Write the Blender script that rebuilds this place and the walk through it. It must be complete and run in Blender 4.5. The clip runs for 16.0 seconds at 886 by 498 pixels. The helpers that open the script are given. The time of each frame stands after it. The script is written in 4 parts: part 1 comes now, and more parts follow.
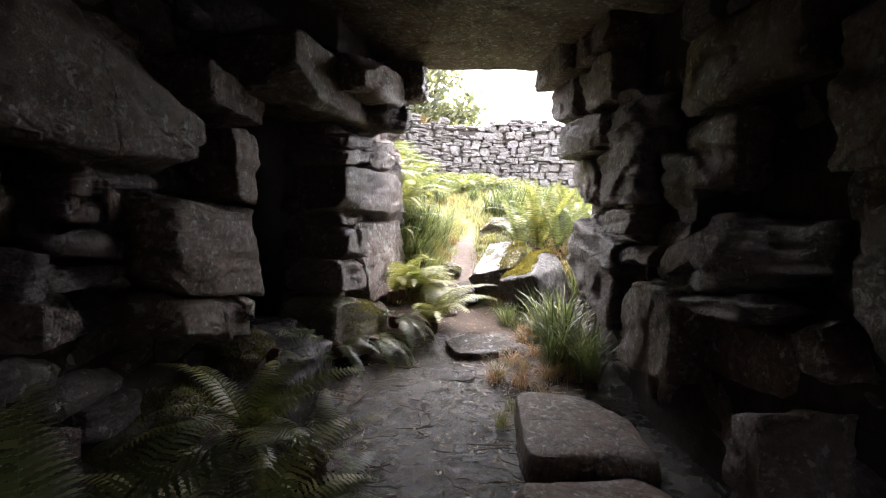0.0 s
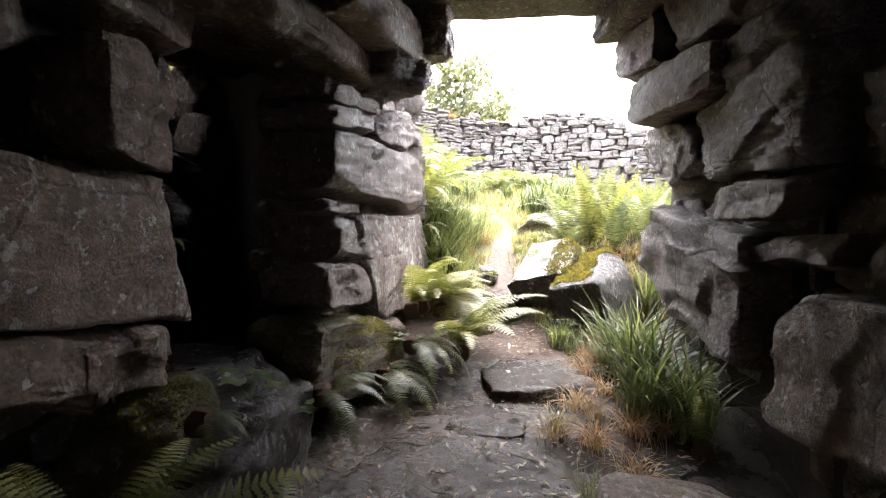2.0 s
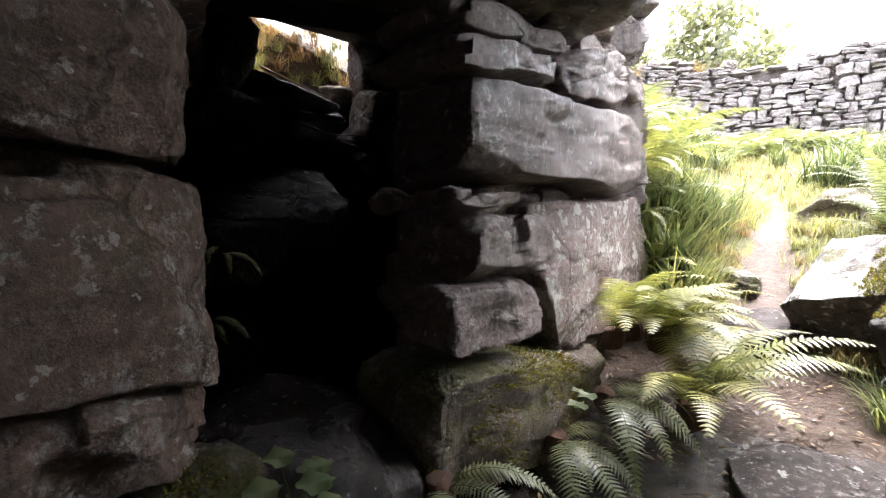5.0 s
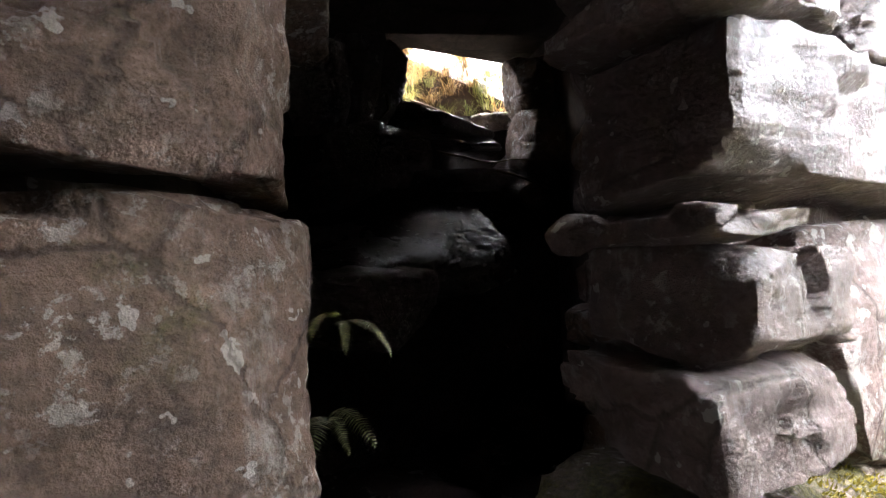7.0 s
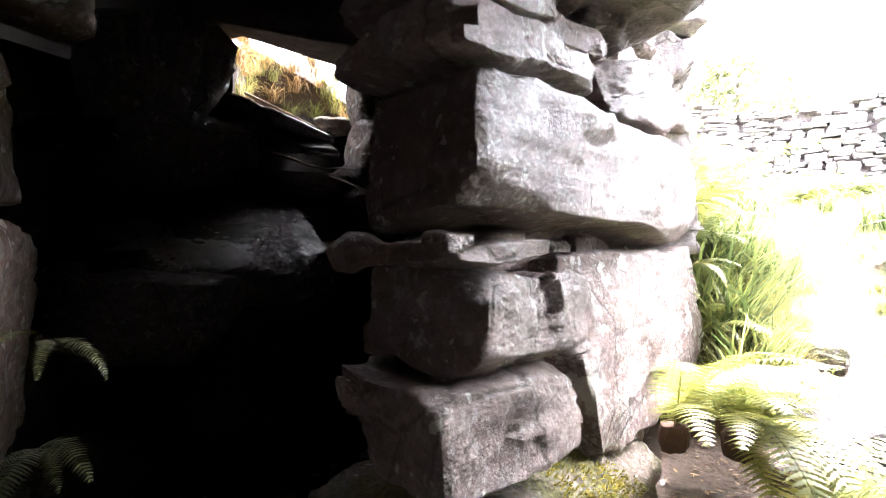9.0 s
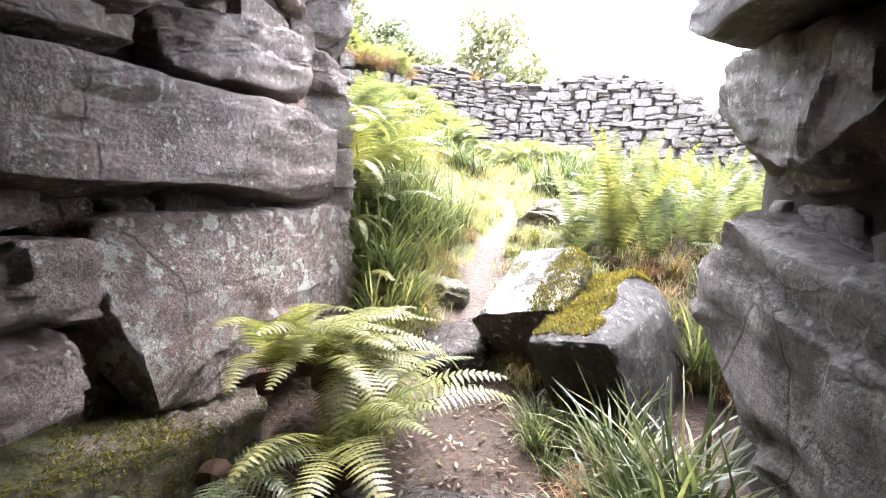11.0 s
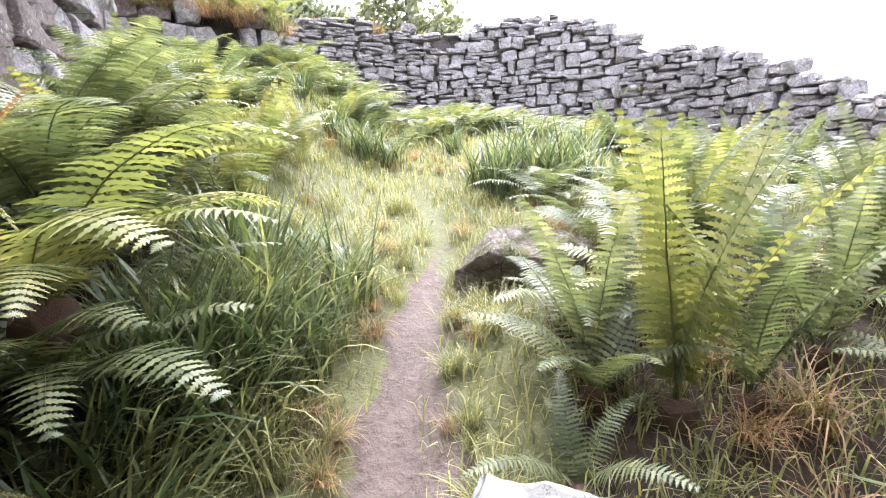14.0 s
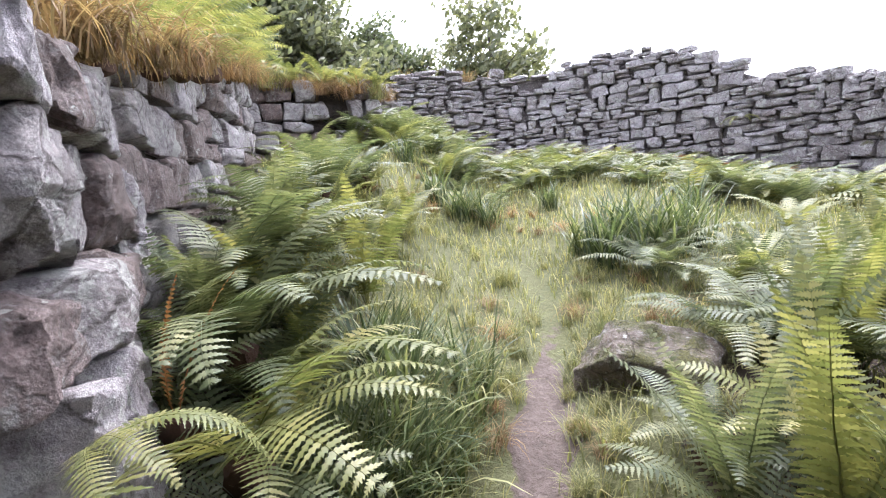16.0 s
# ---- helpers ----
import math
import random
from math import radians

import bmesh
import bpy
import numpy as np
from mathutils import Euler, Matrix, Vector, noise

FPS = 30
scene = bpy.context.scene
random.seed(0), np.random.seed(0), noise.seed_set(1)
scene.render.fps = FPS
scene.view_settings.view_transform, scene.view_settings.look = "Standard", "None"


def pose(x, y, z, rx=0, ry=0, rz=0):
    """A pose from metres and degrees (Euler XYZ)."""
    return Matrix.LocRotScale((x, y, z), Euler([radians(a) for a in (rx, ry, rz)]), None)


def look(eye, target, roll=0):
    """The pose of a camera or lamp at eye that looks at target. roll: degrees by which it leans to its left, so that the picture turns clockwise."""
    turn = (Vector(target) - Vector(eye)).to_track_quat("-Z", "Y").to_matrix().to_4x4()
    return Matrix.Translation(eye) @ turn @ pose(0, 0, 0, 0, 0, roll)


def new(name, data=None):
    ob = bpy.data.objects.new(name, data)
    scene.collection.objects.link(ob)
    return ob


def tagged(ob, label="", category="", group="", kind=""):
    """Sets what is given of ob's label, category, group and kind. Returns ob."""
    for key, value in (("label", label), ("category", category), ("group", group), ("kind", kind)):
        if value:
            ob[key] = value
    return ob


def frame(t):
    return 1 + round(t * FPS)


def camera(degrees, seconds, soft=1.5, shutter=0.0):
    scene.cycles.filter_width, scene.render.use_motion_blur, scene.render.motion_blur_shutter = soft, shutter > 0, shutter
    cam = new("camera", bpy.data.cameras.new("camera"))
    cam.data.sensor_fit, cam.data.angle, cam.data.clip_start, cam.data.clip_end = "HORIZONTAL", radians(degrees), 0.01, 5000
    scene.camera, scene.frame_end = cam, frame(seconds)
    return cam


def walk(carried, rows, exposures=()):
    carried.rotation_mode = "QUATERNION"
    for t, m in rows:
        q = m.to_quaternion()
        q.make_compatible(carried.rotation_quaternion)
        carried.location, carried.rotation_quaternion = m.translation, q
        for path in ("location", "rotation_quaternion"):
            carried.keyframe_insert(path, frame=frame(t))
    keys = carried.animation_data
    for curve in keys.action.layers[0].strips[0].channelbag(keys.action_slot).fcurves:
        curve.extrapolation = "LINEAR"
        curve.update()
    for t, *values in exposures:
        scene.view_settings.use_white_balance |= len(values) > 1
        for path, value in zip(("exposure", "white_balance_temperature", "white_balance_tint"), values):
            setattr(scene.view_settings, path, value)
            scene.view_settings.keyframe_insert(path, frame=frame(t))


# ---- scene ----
cam = camera(88.0, 16.0, soft=1.05)
PATH = [
    (0, (-0.012, 0.149, 1.271), (0.028, 2.144, 1.142), 1.3),
    (0.5, (-0.06, 0.376, 1.251), (0.0, 2.374, 1.187), 2.1),
    (1, (-0.026, 0.572, 1.206), (-0.012, 2.571, 1.149), 2.0),
    (1.5, (0.004, 0.809, 1.204), (-0.091, 2.804, 1.094), -0.8),
    (2, (-0.005, 1.029, 1.181), (-0.099, 3.024, 1.071), 0.5),
    (2.5, (-0.015, 1.316, 1.231), (-0.001, 3.313, 1.132), 3.3),
    (3, (0.023, 1.463, 1.255), (-0.261, 3.438, 1.113), 4.0),
    (3.5, (0.096, 1.622, 1.248), (-0.466, 3.533, 1.067), 0.1),
    (4, (0.109, 1.702, 1.246), (-0.653, 3.542, 1.062), -1.1),
    (4.5, (0.095, 1.756, 1.239), (-0.79, 3.539, 1.043), -2.3),
    (5, (0.009, 1.833, 1.241), (-0.993, 3.551, 1.033), -0.5),
    (7.5, (-0.336, 2.196, 1.235), (-1.877, 3.47, 1.241), -3.7),
    (8, (-0.306, 2.221, 1.242), (-1.815, 3.533, 1.241), -3.2),
    (8.5, (-0.235, 2.242, 1.247), (-1.613, 3.692, 1.232), -1.7),
    (9, (-0.176, 2.26, 1.256), (-1.251, 3.947, 1.238), 0.2),
    (9.5, (-0.043, 2.216, 1.272), (-0.902, 4.02, 1.192), 1.1),
    (10, (0.161, 2.137, 1.303), (-0.417, 4.046, 1.153), 2.9),
    (12.5, (0.587, 3.478, 1.346), (0.612, 5.456, 1.052), -2.4),
    (13, (0.56, 3.815, 1.407), (0.673, 5.792, 1.127), -3.8),
    (13.5, (0.488, 4.03, 1.522), (0.642, 5.987, 1.139), -3.1),
    (14, (0.513, 4.236, 1.692), (0.551, 6.194, 1.285), -3.4),
    (14.5, (0.527, 4.333, 1.819), (0.597, 6.294, 1.432), -2.6),
    (15, (0.547, 4.326, 1.909), (0.841, 6.265, 1.52), -5.1),
    (15.5, (0.502, 4.343, 1.98), (0.539, 6.303, 1.585), -5.9),
    (16, (0.38, 4.199, 2.095), (0.063, 6.154, 1.818), -6.1),
]
walk(cam, [(t, look(eye, target, roll)) for t, eye, target, roll in PATH],
     exposures=[(0.0, 3.55, 6500, 14), (1.5, 3.9, 6500, 13), (2.5, 3.9, 6500, 13), (3.5, 3.8, 6500, 13), (5.0, 3.95, 6400, 13), (7.3, 5.8, 6500, 15), (8.0, 6.0, 6500, 15),
                (8.6, 6.05, 6400, 14), (9.0, 5.75, 6300, 14), (9.5, 5.4, 6200, 14), (10.0, 4.8, 6200, 14), (12.5, 3.55, 6100, 14), (13.5, 3.3, 6050, 14), (14.5, 3.05, 5850, 15), (15.5, 2.72, 5800, 15), (16.0, 2.55, 5850, 15)])

# ---- sky and sun: bright overcast ----
world = bpy.data.worlds.new("overcast_sky")
scene.world = world
world.use_nodes = True
wn, wl = world.node_tree.nodes, world.node_tree.links
sky = wn.new("ShaderNodeTexSky")
sky.sky_type, sky.sun_disc = "NISHITA", False
sky.sun_elevation, sky.sun_rotation = radians(66), radians(15)
sky.air_density, sky.dust_density, sky.ozone_density = 1.0, 4.0, 1.0
pale = wn.new("ShaderNodeHueSaturation")
pale.inputs["Saturation"].default_value = 0.22
wl.new(sky.outputs[0], pale.inputs["Color"])
wl.new(pale.outputs[0], wn["Background"].inputs["Color"])
wn["Background"].inputs["Strength"].default_value = 0.15
sun = new("sun", bpy.data.lights.new("sun", "SUN"))
sun.data.energy, sun.data.angle, sun.data.color = 0.6, radians(35), (1.0, 0.96, 0.91)
sun.matrix_world = look((2, 12, 14), (2 - math.sin(radians(15)), 12 - math.cos(radians(15)), 14 - math.tan(radians(66))))


# ---- materials ----
def material(name, rough=0.8):
    m = bpy.data.materials.new(name)
    m.use_nodes = True
    b = m.node_tree.nodes["Principled BSDF"]
    b.inputs["Roughness"].default_value = rough
    return m, m.node_tree.nodes, m.node_tree.links, b


def ramp(nodes, links, fac, stops):
    r = nodes.new("ShaderNodeValToRGB")
    while len(r.color_ramp.elements) < len(stops):
        r.color_ramp.elements.new(0.5)
    for e, (p, c) in zip(r.color_ramp.elements, stops):
        e.position, e.color = p, (*c, 1) if len(c) == 3 else c
    links.new(fac, r.inputs[0])
    return r.outputs[0]


def noise_tex(nodes, links, coord, scale, detail=6, rough=0.6, stretch=None):
    n = nodes.new("ShaderNodeTexNoise")
    n.inputs["Scale"].default_value, n.inputs["Detail"].default_value, n.inputs["Roughness"].default_value = scale, detail, rough
    if stretch:
        mp = nodes.new("ShaderNodeMapping")
        mp.inputs["Scale"].default_value = stretch
        links.new(coord, mp.inputs[0])
        coord = mp.outputs[0]
    links.new(coord, n.inputs["Vector"])
    return n.outputs[0]


def mix(nodes, links, fac, a, b, blend="MIX"):
    m = nodes.new("ShaderNodeMix")
    m.data_type, m.blend_type = "RGBA", blend
    for sock, v in ((m.inputs[0], fac), (m.inputs[6], a), (m.inputs[7], b)):
        if isinstance(v, bpy.types.NodeSocket):
            links.new(v, sock)
        elif isinstance(v, tuple):
            sock.default_value = (*v, 1)
        else:
            sock.default_value = v
    return m.outputs[2]


def bumped(nodes, links, bsdf, heights, distance):
    normal = None
    for h, s in heights:
        b = nodes.new("ShaderNodeBump")
        b.inputs["Strength"].default_value, b.inputs["Distance"].default_value = s, distance
        links.new(h, b.inputs["Height"])
        if normal:
            links.new(normal, b.inputs["Normal"])
        normal = b.outputs[0]
    links.new(normal, bsdf.inputs["Normal"])


def up_mask(nodes, links, geo, low, high):
    """1 where the surface looks upward."""
    sep = nodes.new("ShaderNodeSeparateXYZ")
    links.new(geo.outputs["Normal"], sep.inputs[0])
    r = nodes.new("ShaderNodeMapRange")
    r.inputs[1].default_value, r.inputs[2].default_value = low, high
    links.new(sep.outputs[2], r.inputs[0])
    return r.outputs[0]


def times(nodes, links, a, b):
    m = nodes.new("ShaderNodeMath")
    m.operation = "MULTIPLY"
    for sock, v in zip(m.inputs, (a, b)):
        if isinstance(v, bpy.types.NodeSocket):
            links.new(v, sock)
        else:
            sock.default_value = v
    return m.outputs[0]


def stone_material(name, dark, light, lichen=0.5, moss=0.0, rough=0.75, strata=(1, 1, 1.8), white=(0.56, 0.545, 0.51), on_top=False):
    m, n, l, b = material(name, rough)
    geo, info = n.new("ShaderNodeNewGeometry"), n.new("ShaderNodeObjectInfo")
    pos = geo.outputs["Position"]
    big = noise_tex(n, l, pos, 2.2, 5, 0.6)
    grain = noise_tex(n, l, pos, 10, 12, 0.74, strata)
    fine = noise_tex(n, l, pos, 90, 6, 0.7)
    col = ramp(n, l, grain, [(0.28, dark), (0.5, tuple((p + q) / 2 for p, q in zip(dark, light))), (0.72, light)])
    tone = ramp(n, l, big, [(0.3, (0.62, 0.55, 0.52)), (0.55, (1.0, 0.97, 0.95)), (0.75, (1.12, 1.08, 1.1))])
    col = mix(n, l, 1.0, col, tone, "MULTIPLY")
    each = ramp(n, l, info.outputs["Random"], [(0.0, (0.78, 0.74, 0.74)), (0.5, (1.0, 0.98, 0.96)), (1.0, (1.18, 1.16, 1.2))])
    col = mix(n, l, 1.0, col, each, "MULTIPLY")
    blotch = noise_tex(n, l, pos, 24, 8, 0.75)
    col = mix(n, l, 0.7, col, ramp(n, l, blotch, [(0.34, (0.36, 0.32, 0.30)), (0.5, (1.0, 0.97, 0.95)), (0.66, (1.5, 1.46, 1.42))]), "MULTIPLY")
    pits = ramp(n, l, fine, [(0.33, (0.45, 0.43, 0.42)), (0.5, (1, 1, 1))])
    col = mix(n, l, 0.6, col, pits, "MULTIPLY")
    if lichen:
        patch = noise_tex(n, l, pos, 3.4, 9, 0.74)
        freckle = noise_tex(n, l, pos, 34, 7, 0.72)
        cluster = ramp(n, l, patch, [(0.47 - 0.06 * lichen, (0, 0, 0)), (0.66 - 0.06 * lichen, (1, 1, 1))])
        crust = ramp(n, l, freckle, [(0.575 - 0.05 * lichen, (0, 0, 0)), (0.61 - 0.05 * lichen, (1, 1, 1))])
        spot = times(n, l, cluster, crust)
        if on_top:
            solid = ramp(n, l, patch, [(0.44, (0, 0, 0)), (0.47, (1, 1, 1))])
            spot = times(n, l, solid, up_mask(n, l, geo, 0.3, 0.6))
        col = mix(n, l, times(n, l, spot, 0.85), col, white)
        if lichen > 0.8 and not on_top:
            splash = noise_tex(n, l, pos, 7.5, 6, 0.62)
            col = mix(n, l, times(n, l, ramp(n, l, splash, [(0.575, (0, 0, 0)), (0.595, (1, 1, 1))]), 0.85), col, white)
        streak = noise_tex(n, l, pos, 2.6, 9, 0.76, (3.4, 3.4, 0.6))
        run = ramp(n, l, streak, [(0.56 - 0.06 * lichen, (0, 0, 0)), (0.66 - 0.06 * lichen, (1, 1, 1))])
        worn = times(n, l, run, ramp(n, l, freckle, [(0.44, (0, 0, 0)), (0.54, (1, 1, 1))]))
        col = mix(n, l, times(n, l, worn, 0.6), col, tuple(c * 0.8 for c in white))
        dots = noise_tex(n, l, pos, 22, 3, 0.55)
        dots = ramp(n, l, dots, [(0.685 - 0.06 * lichen, (0, 0, 0)), (0.70 - 0.06 * lichen, (1, 1, 1))])
        col = mix(n, l, times(n, l, dots, 0.8), col, white)
    if moss:
        where = noise_tex(n, l, pos, 4.5, 8, 0.7)
        cover = ramp(n, l, where, [(0.62 - 0.25 * moss, (0, 0, 0)), (0.72 - 0.25 * moss, (1, 1, 1))])
        cover = times(n, l, cover, up_mask(n, l, geo, -0.35, 0.35))
        green = ramp(n, l, fine, [(0.3, (0.03, 0.03, 0.01)), (0.55, (0.105, 0.098, 0.025)), (0.75, (0.23, 0.21, 0.06))])
        col = mix(n, l, cover, col, green)
    seam = n.new("ShaderNodeTexVoronoi")
    seam.feature = "DISTANCE_TO_EDGE"
    seam.inputs["Scale"].default_value = 2.1
    bent = mix(n, l, 0.12, pos, noise_tex(n, l, pos, 3.0, 6, 0.7), "ADD")
    l.new(bent, seam.inputs["Vector"])
    crack = ramp(n, l, seam.outputs["Distance"], [(0.004, (0, 0, 0)), (0.014, (1, 1, 1))])
    col = mix(n, l, 0.65, col, mix(n, l, crack, (0.25, 0.22, 0.2), (1.0, 1.0, 1.0)), "MULTIPLY")
    l.new(col, b.inputs["Base Color"])
    wet = ramp(n, l, big, [(0.35, (rough - 0.25,) * 3), (0.6, (rough,) * 3)])
    l.new(wet, b.inputs["Roughness"])
    bumped(n, l, b, [(grain, 0.8), (blotch, 0.75), (fine, 0.6), (crack, 0.25)], 0.05)
    return m


BROWN = stone_material("brown_sandstone", (0.075, 0.050, 0.038), (0.34, 0.25, 0.20), 0.62, 0.06, 0.66)
PIER = stone_material("mauve_sandstone", (0.13, 0.098, 0.094), (0.33, 0.27, 0.26), 0.35, 0.0, 0.6)
LICHEN = stone_material("lichened_sandstone", (0.15, 0.105, 0.10), (0.36, 0.29, 0.275), 0.95, 0.0, 0.78)
SLATE = stone_material("layered_grey_schist", (0.10, 0.09, 0.09), (0.34, 0.31, 0.32), 0.35, 0.0, 0.7, (1, 1, 7))
MOSSY = stone_material("mossy_stone", (0.09, 0.075, 0.06), (0.28, 0.24, 0.21), 0.35, 0.75, 0.85)
# colour of wet slabs, and of the pale step with its shade painted in
WET_SHADED = stone_material("wet_and_shaded_slab", (0.035, 0.03, 0.03), (0.14, 0.12, 0.118), 0.1, 0.0, 0.34)
PALE = stone_material("pale_grey_rubble", (0.25, 0.24, 0.26), (0.66, 0.64, 0.67), 0.95, 0.1, 0.85)
BOULDER = stone_material("white_lichened_boulder", (0.06, 0.055, 0.055), (0.24, 0.225, 0.225), 0.95, 0.45, 0.75, white=(0.70, 0.70, 0.68), on_top=True)
DARK = stone_material("dark_grey_boulder", (0.028, 0.027, 0.029), (0.135, 0.128, 0.132), 0.1, 0.0, 0.62)
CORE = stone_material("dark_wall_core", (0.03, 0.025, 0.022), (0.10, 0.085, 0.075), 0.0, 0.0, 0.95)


def leaf_material(name, dark, light, tip, gloss=0.45):
    m, n, l, b = material(name, gloss)
    geo, info = n.new("ShaderNodeNewGeometry"), n.new("ShaderNodeObjectInfo")
    patch = noise_tex(n, l, geo.outputs["Position"], 7, 3, 0.6)
    col = ramp(n, l, geo.outputs["Random Per Island"], [(0.0, dark), (0.6, light), (1.0, tip)])
    tone = ramp(n, l, info.outputs["Random"], [(0.0, (0.72, 0.78, 0.7)), (1.0, (1.2, 1.15, 1.05))])
    col = mix(n, l, 1.0, col, tone, "MULTIPLY")
    tone = ramp(n, l, patch, [(0.3, (0.7, 0.75, 0.7)), (0.7, (1.2, 1.15, 1.0))])
    col = mix(n, l, 1.0, col, tone, "MULTIPLY")
    col = mix(n, l, 1.0, col, (1.1, 1.0, 1.03), "MULTIPLY")
    l.new(col, b.inputs["Base Color"])
    thin = n.new("ShaderNodeBsdfTranslucent")
    l.new(mix(n, l, 1.0, col, (1.4, 1.45, 0.95), "MULTIPLY"), thin.inputs[0])
    both = n.new("ShaderNodeMixShader")
    both.inputs[0].default_value = 0.38
    l.new(b.outputs[0], both.inputs[1])
    l.new(thin.outputs[0], both.inputs[2])
    l.new(both.outputs[0], n["Material Output"].inputs[0])
    return m


FERN = leaf_material("fern_green", (0.07, 0.09, 0.05), (0.13, 0.158, 0.092), (0.215, 0.24, 0.155))
FERN_YELLOW = leaf_material("fern_yellow_green", (0.115, 0.138, 0.055), (0.19, 0.208, 0.085), (0.28, 0.285, 0.145))
FERN_DEAD = leaf_material("fern_russet", (0.16, 0.075, 0.03), (0.26, 0.14, 0.06), (0.34, 0.2, 0.09), 0.7)
RUSH = leaf_material("woodrush_green", (0.045, 0.07, 0.036), (0.105, 0.14, 0.072), (0.25, 0.275, 0.165), 0.35)
GRASS = leaf_material("meadow_grass", (0.11, 0.13, 0.06), (0.215, 0.228, 0.108), (0.37, 0.36, 0.20), 0.5)
STRAW = leaf_material("dead_grass", (0.15, 0.09, 0.055), (0.27, 0.185, 0.12), (0.40, 0.31, 0.21), 0.7)
LITTER = leaf_material("wet_leaf_litter", (0.03, 0.018, 0.012), (0.10, 0.062, 0.04), (0.27, 0.19, 0.12), 0.4)
LEAF = leaf_material("tree_leaves", (0.10, 0.12, 0.09), (0.16, 0.185, 0.135), (0.22, 0.245, 0.18), 0.5)
HERB = leaf_material("herb_leaves", (0.06, 0.095, 0.045), (0.10, 0.14, 0.075), (0.16, 0.205, 0.12), 0.4)
MOSS = leaf_material("moss_cushion", (0.07, 0.068, 0.018), (0.15, 0.14, 0.035), (0.27, 0.25, 0.075), 0.9)


def simple(name, c1, c2, scale, rough, bump=0.5, dist=0.02, wet=None):
    m, n, l, b = material(name, rough)
    pos = n.new("ShaderNodeNewGeometry").outputs["Position"]
    a, f = noise_tex(n, l, pos, scale, 8, 0.7), noise_tex(n, l, pos, scale * 9, 6, 0.7)
    col = mix(n, l, a, c1, c2)
    col = mix(n, l, 0.5, col, ramp(n, l, f, [(0.3, (0.4, 0.38, 0.36)), (0.65, (1.15, 1.12, 1.1))]), "MULTIPLY")
    l.new(col, b.inputs["Base Color"])
    if wet:
        l.new(ramp(n, l, a, [(0.42, (wet,) * 3), (0.62, (rough,) * 3)]), b.inputs["Roughness"])
    bumped(n, l, b, [(a, bump), (f, bump)], dist)
    return m




def ground_material():
    """Turf, with the trodden track, the wet floor and bare soil laid over it by ragged masks."""
    m, n, l, b = material("ground", 0.9)
    pos = n.new("ShaderNodeNewGeometry").outputs["Position"]
    a, f, c = noise_tex(n, l, pos, 4, 8, 0.7), noise_tex(n, l, pos, 38, 8, 0.7), noise_tex(n, l, pos, 11, 6, 0.65)

    def mask(key):
        at = n.new("ShaderNodeAttribute")
        at.attribute_name = key
        add = n.new("ShaderNodeMath")
        add.operation = "ADD"
        l.new(at.outputs["Fac"], add.inputs[0])
        l.new(c, add.inputs[1])
        return add

    def halved(add):
        h = n.new("ShaderNodeMath")
        h.operation = "MULTIPLY"
        h.inputs[1].default_value = 0.5
        l.new(add.outputs[0], h.inputs[0])
        return h.outputs[0]

    def ragged(key, edge):
        add = mask(key)
        return ramp(n, l, halved(add), [(edge / 2, (0, 0, 0)), (edge / 2 + 0.05, (1, 1, 1))])

    turf = mix(n, l, a, (0.06, 0.07, 0.03), (0.17, 0.165, 0.075))
    soil = mix(n, l, a, (0.02, 0.013, 0.01), (0.085, 0.055, 0.04))
    track = mix(n, l, c, (0.055, 0.041, 0.036), (0.18, 0.138, 0.122))
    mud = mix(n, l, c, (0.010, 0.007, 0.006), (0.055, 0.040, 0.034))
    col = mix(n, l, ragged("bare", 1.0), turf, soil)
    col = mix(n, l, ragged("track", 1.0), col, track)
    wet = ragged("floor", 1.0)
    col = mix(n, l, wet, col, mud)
    col = mix(n, l, 0.6, col, ramp(n, l, f, [(0.3, (0.35, 0.33, 0.31)), (0.68, (1.25, 1.22, 1.2))]), "MULTIPLY")
    l.new(col, b.inputs["Base Color"])
    gloss = ramp(n, l, a, [(0.42, (0.10,) * 3), (0.62, (0.42,) * 3)])
    l.new(mix(n, l, wet, (0.92, 0.92, 0.92), gloss), b.inputs["Roughness"])
    b.inputs["Specular IOR Level"].default_value = 0.45
    bumped(n, l, b, [(c, 0.9), (f, 0.6)], 0.028)
    return m


GROUND = ground_material()
SOIL = simple("dark_peaty_soil", (0.025, 0.017, 0.012), (0.08, 0.05, 0.035), 6, 0.95)
BARK = simple("grey_bark", (0.05, 0.045, 0.04), (0.16, 0.14, 0.12), 8, 0.9)
TWIG = simple("dead_twig", (0.10, 0.07, 0.045), (0.26, 0.2, 0.13), 20, 0.85)
ROOT = simple("fern_root_crown", (0.035, 0.018, 0.012), (0.13, 0.065, 0.04), 25, 0.95)


# ---- mesh helpers ----
rng = np.random.default_rng(7)


def mesh_of(name, verts, faces, mat, smooth=True):
    me = bpy.data.meshes.new(name)
    me.from_pydata([tuple(v) for v in verts], [], [tuple(f) for f in faces])
    me.materials.append(mat)
    if smooth:
        me.polygons.foreach_set("use_smooth", [True] * len(me.polygons))
        if smooth != 2:
            me.set_sharp_from_angle(angle=radians(30))
    me.update()
    return me


def part(name, data, parent, label="", m=None):
    """One mesh object under a thing or a part."""
    ob = new(name, data)
    ob.parent = parent
    if m is not None:
        ob.matrix_basis = m
    return tagged(ob, label) if label else ob


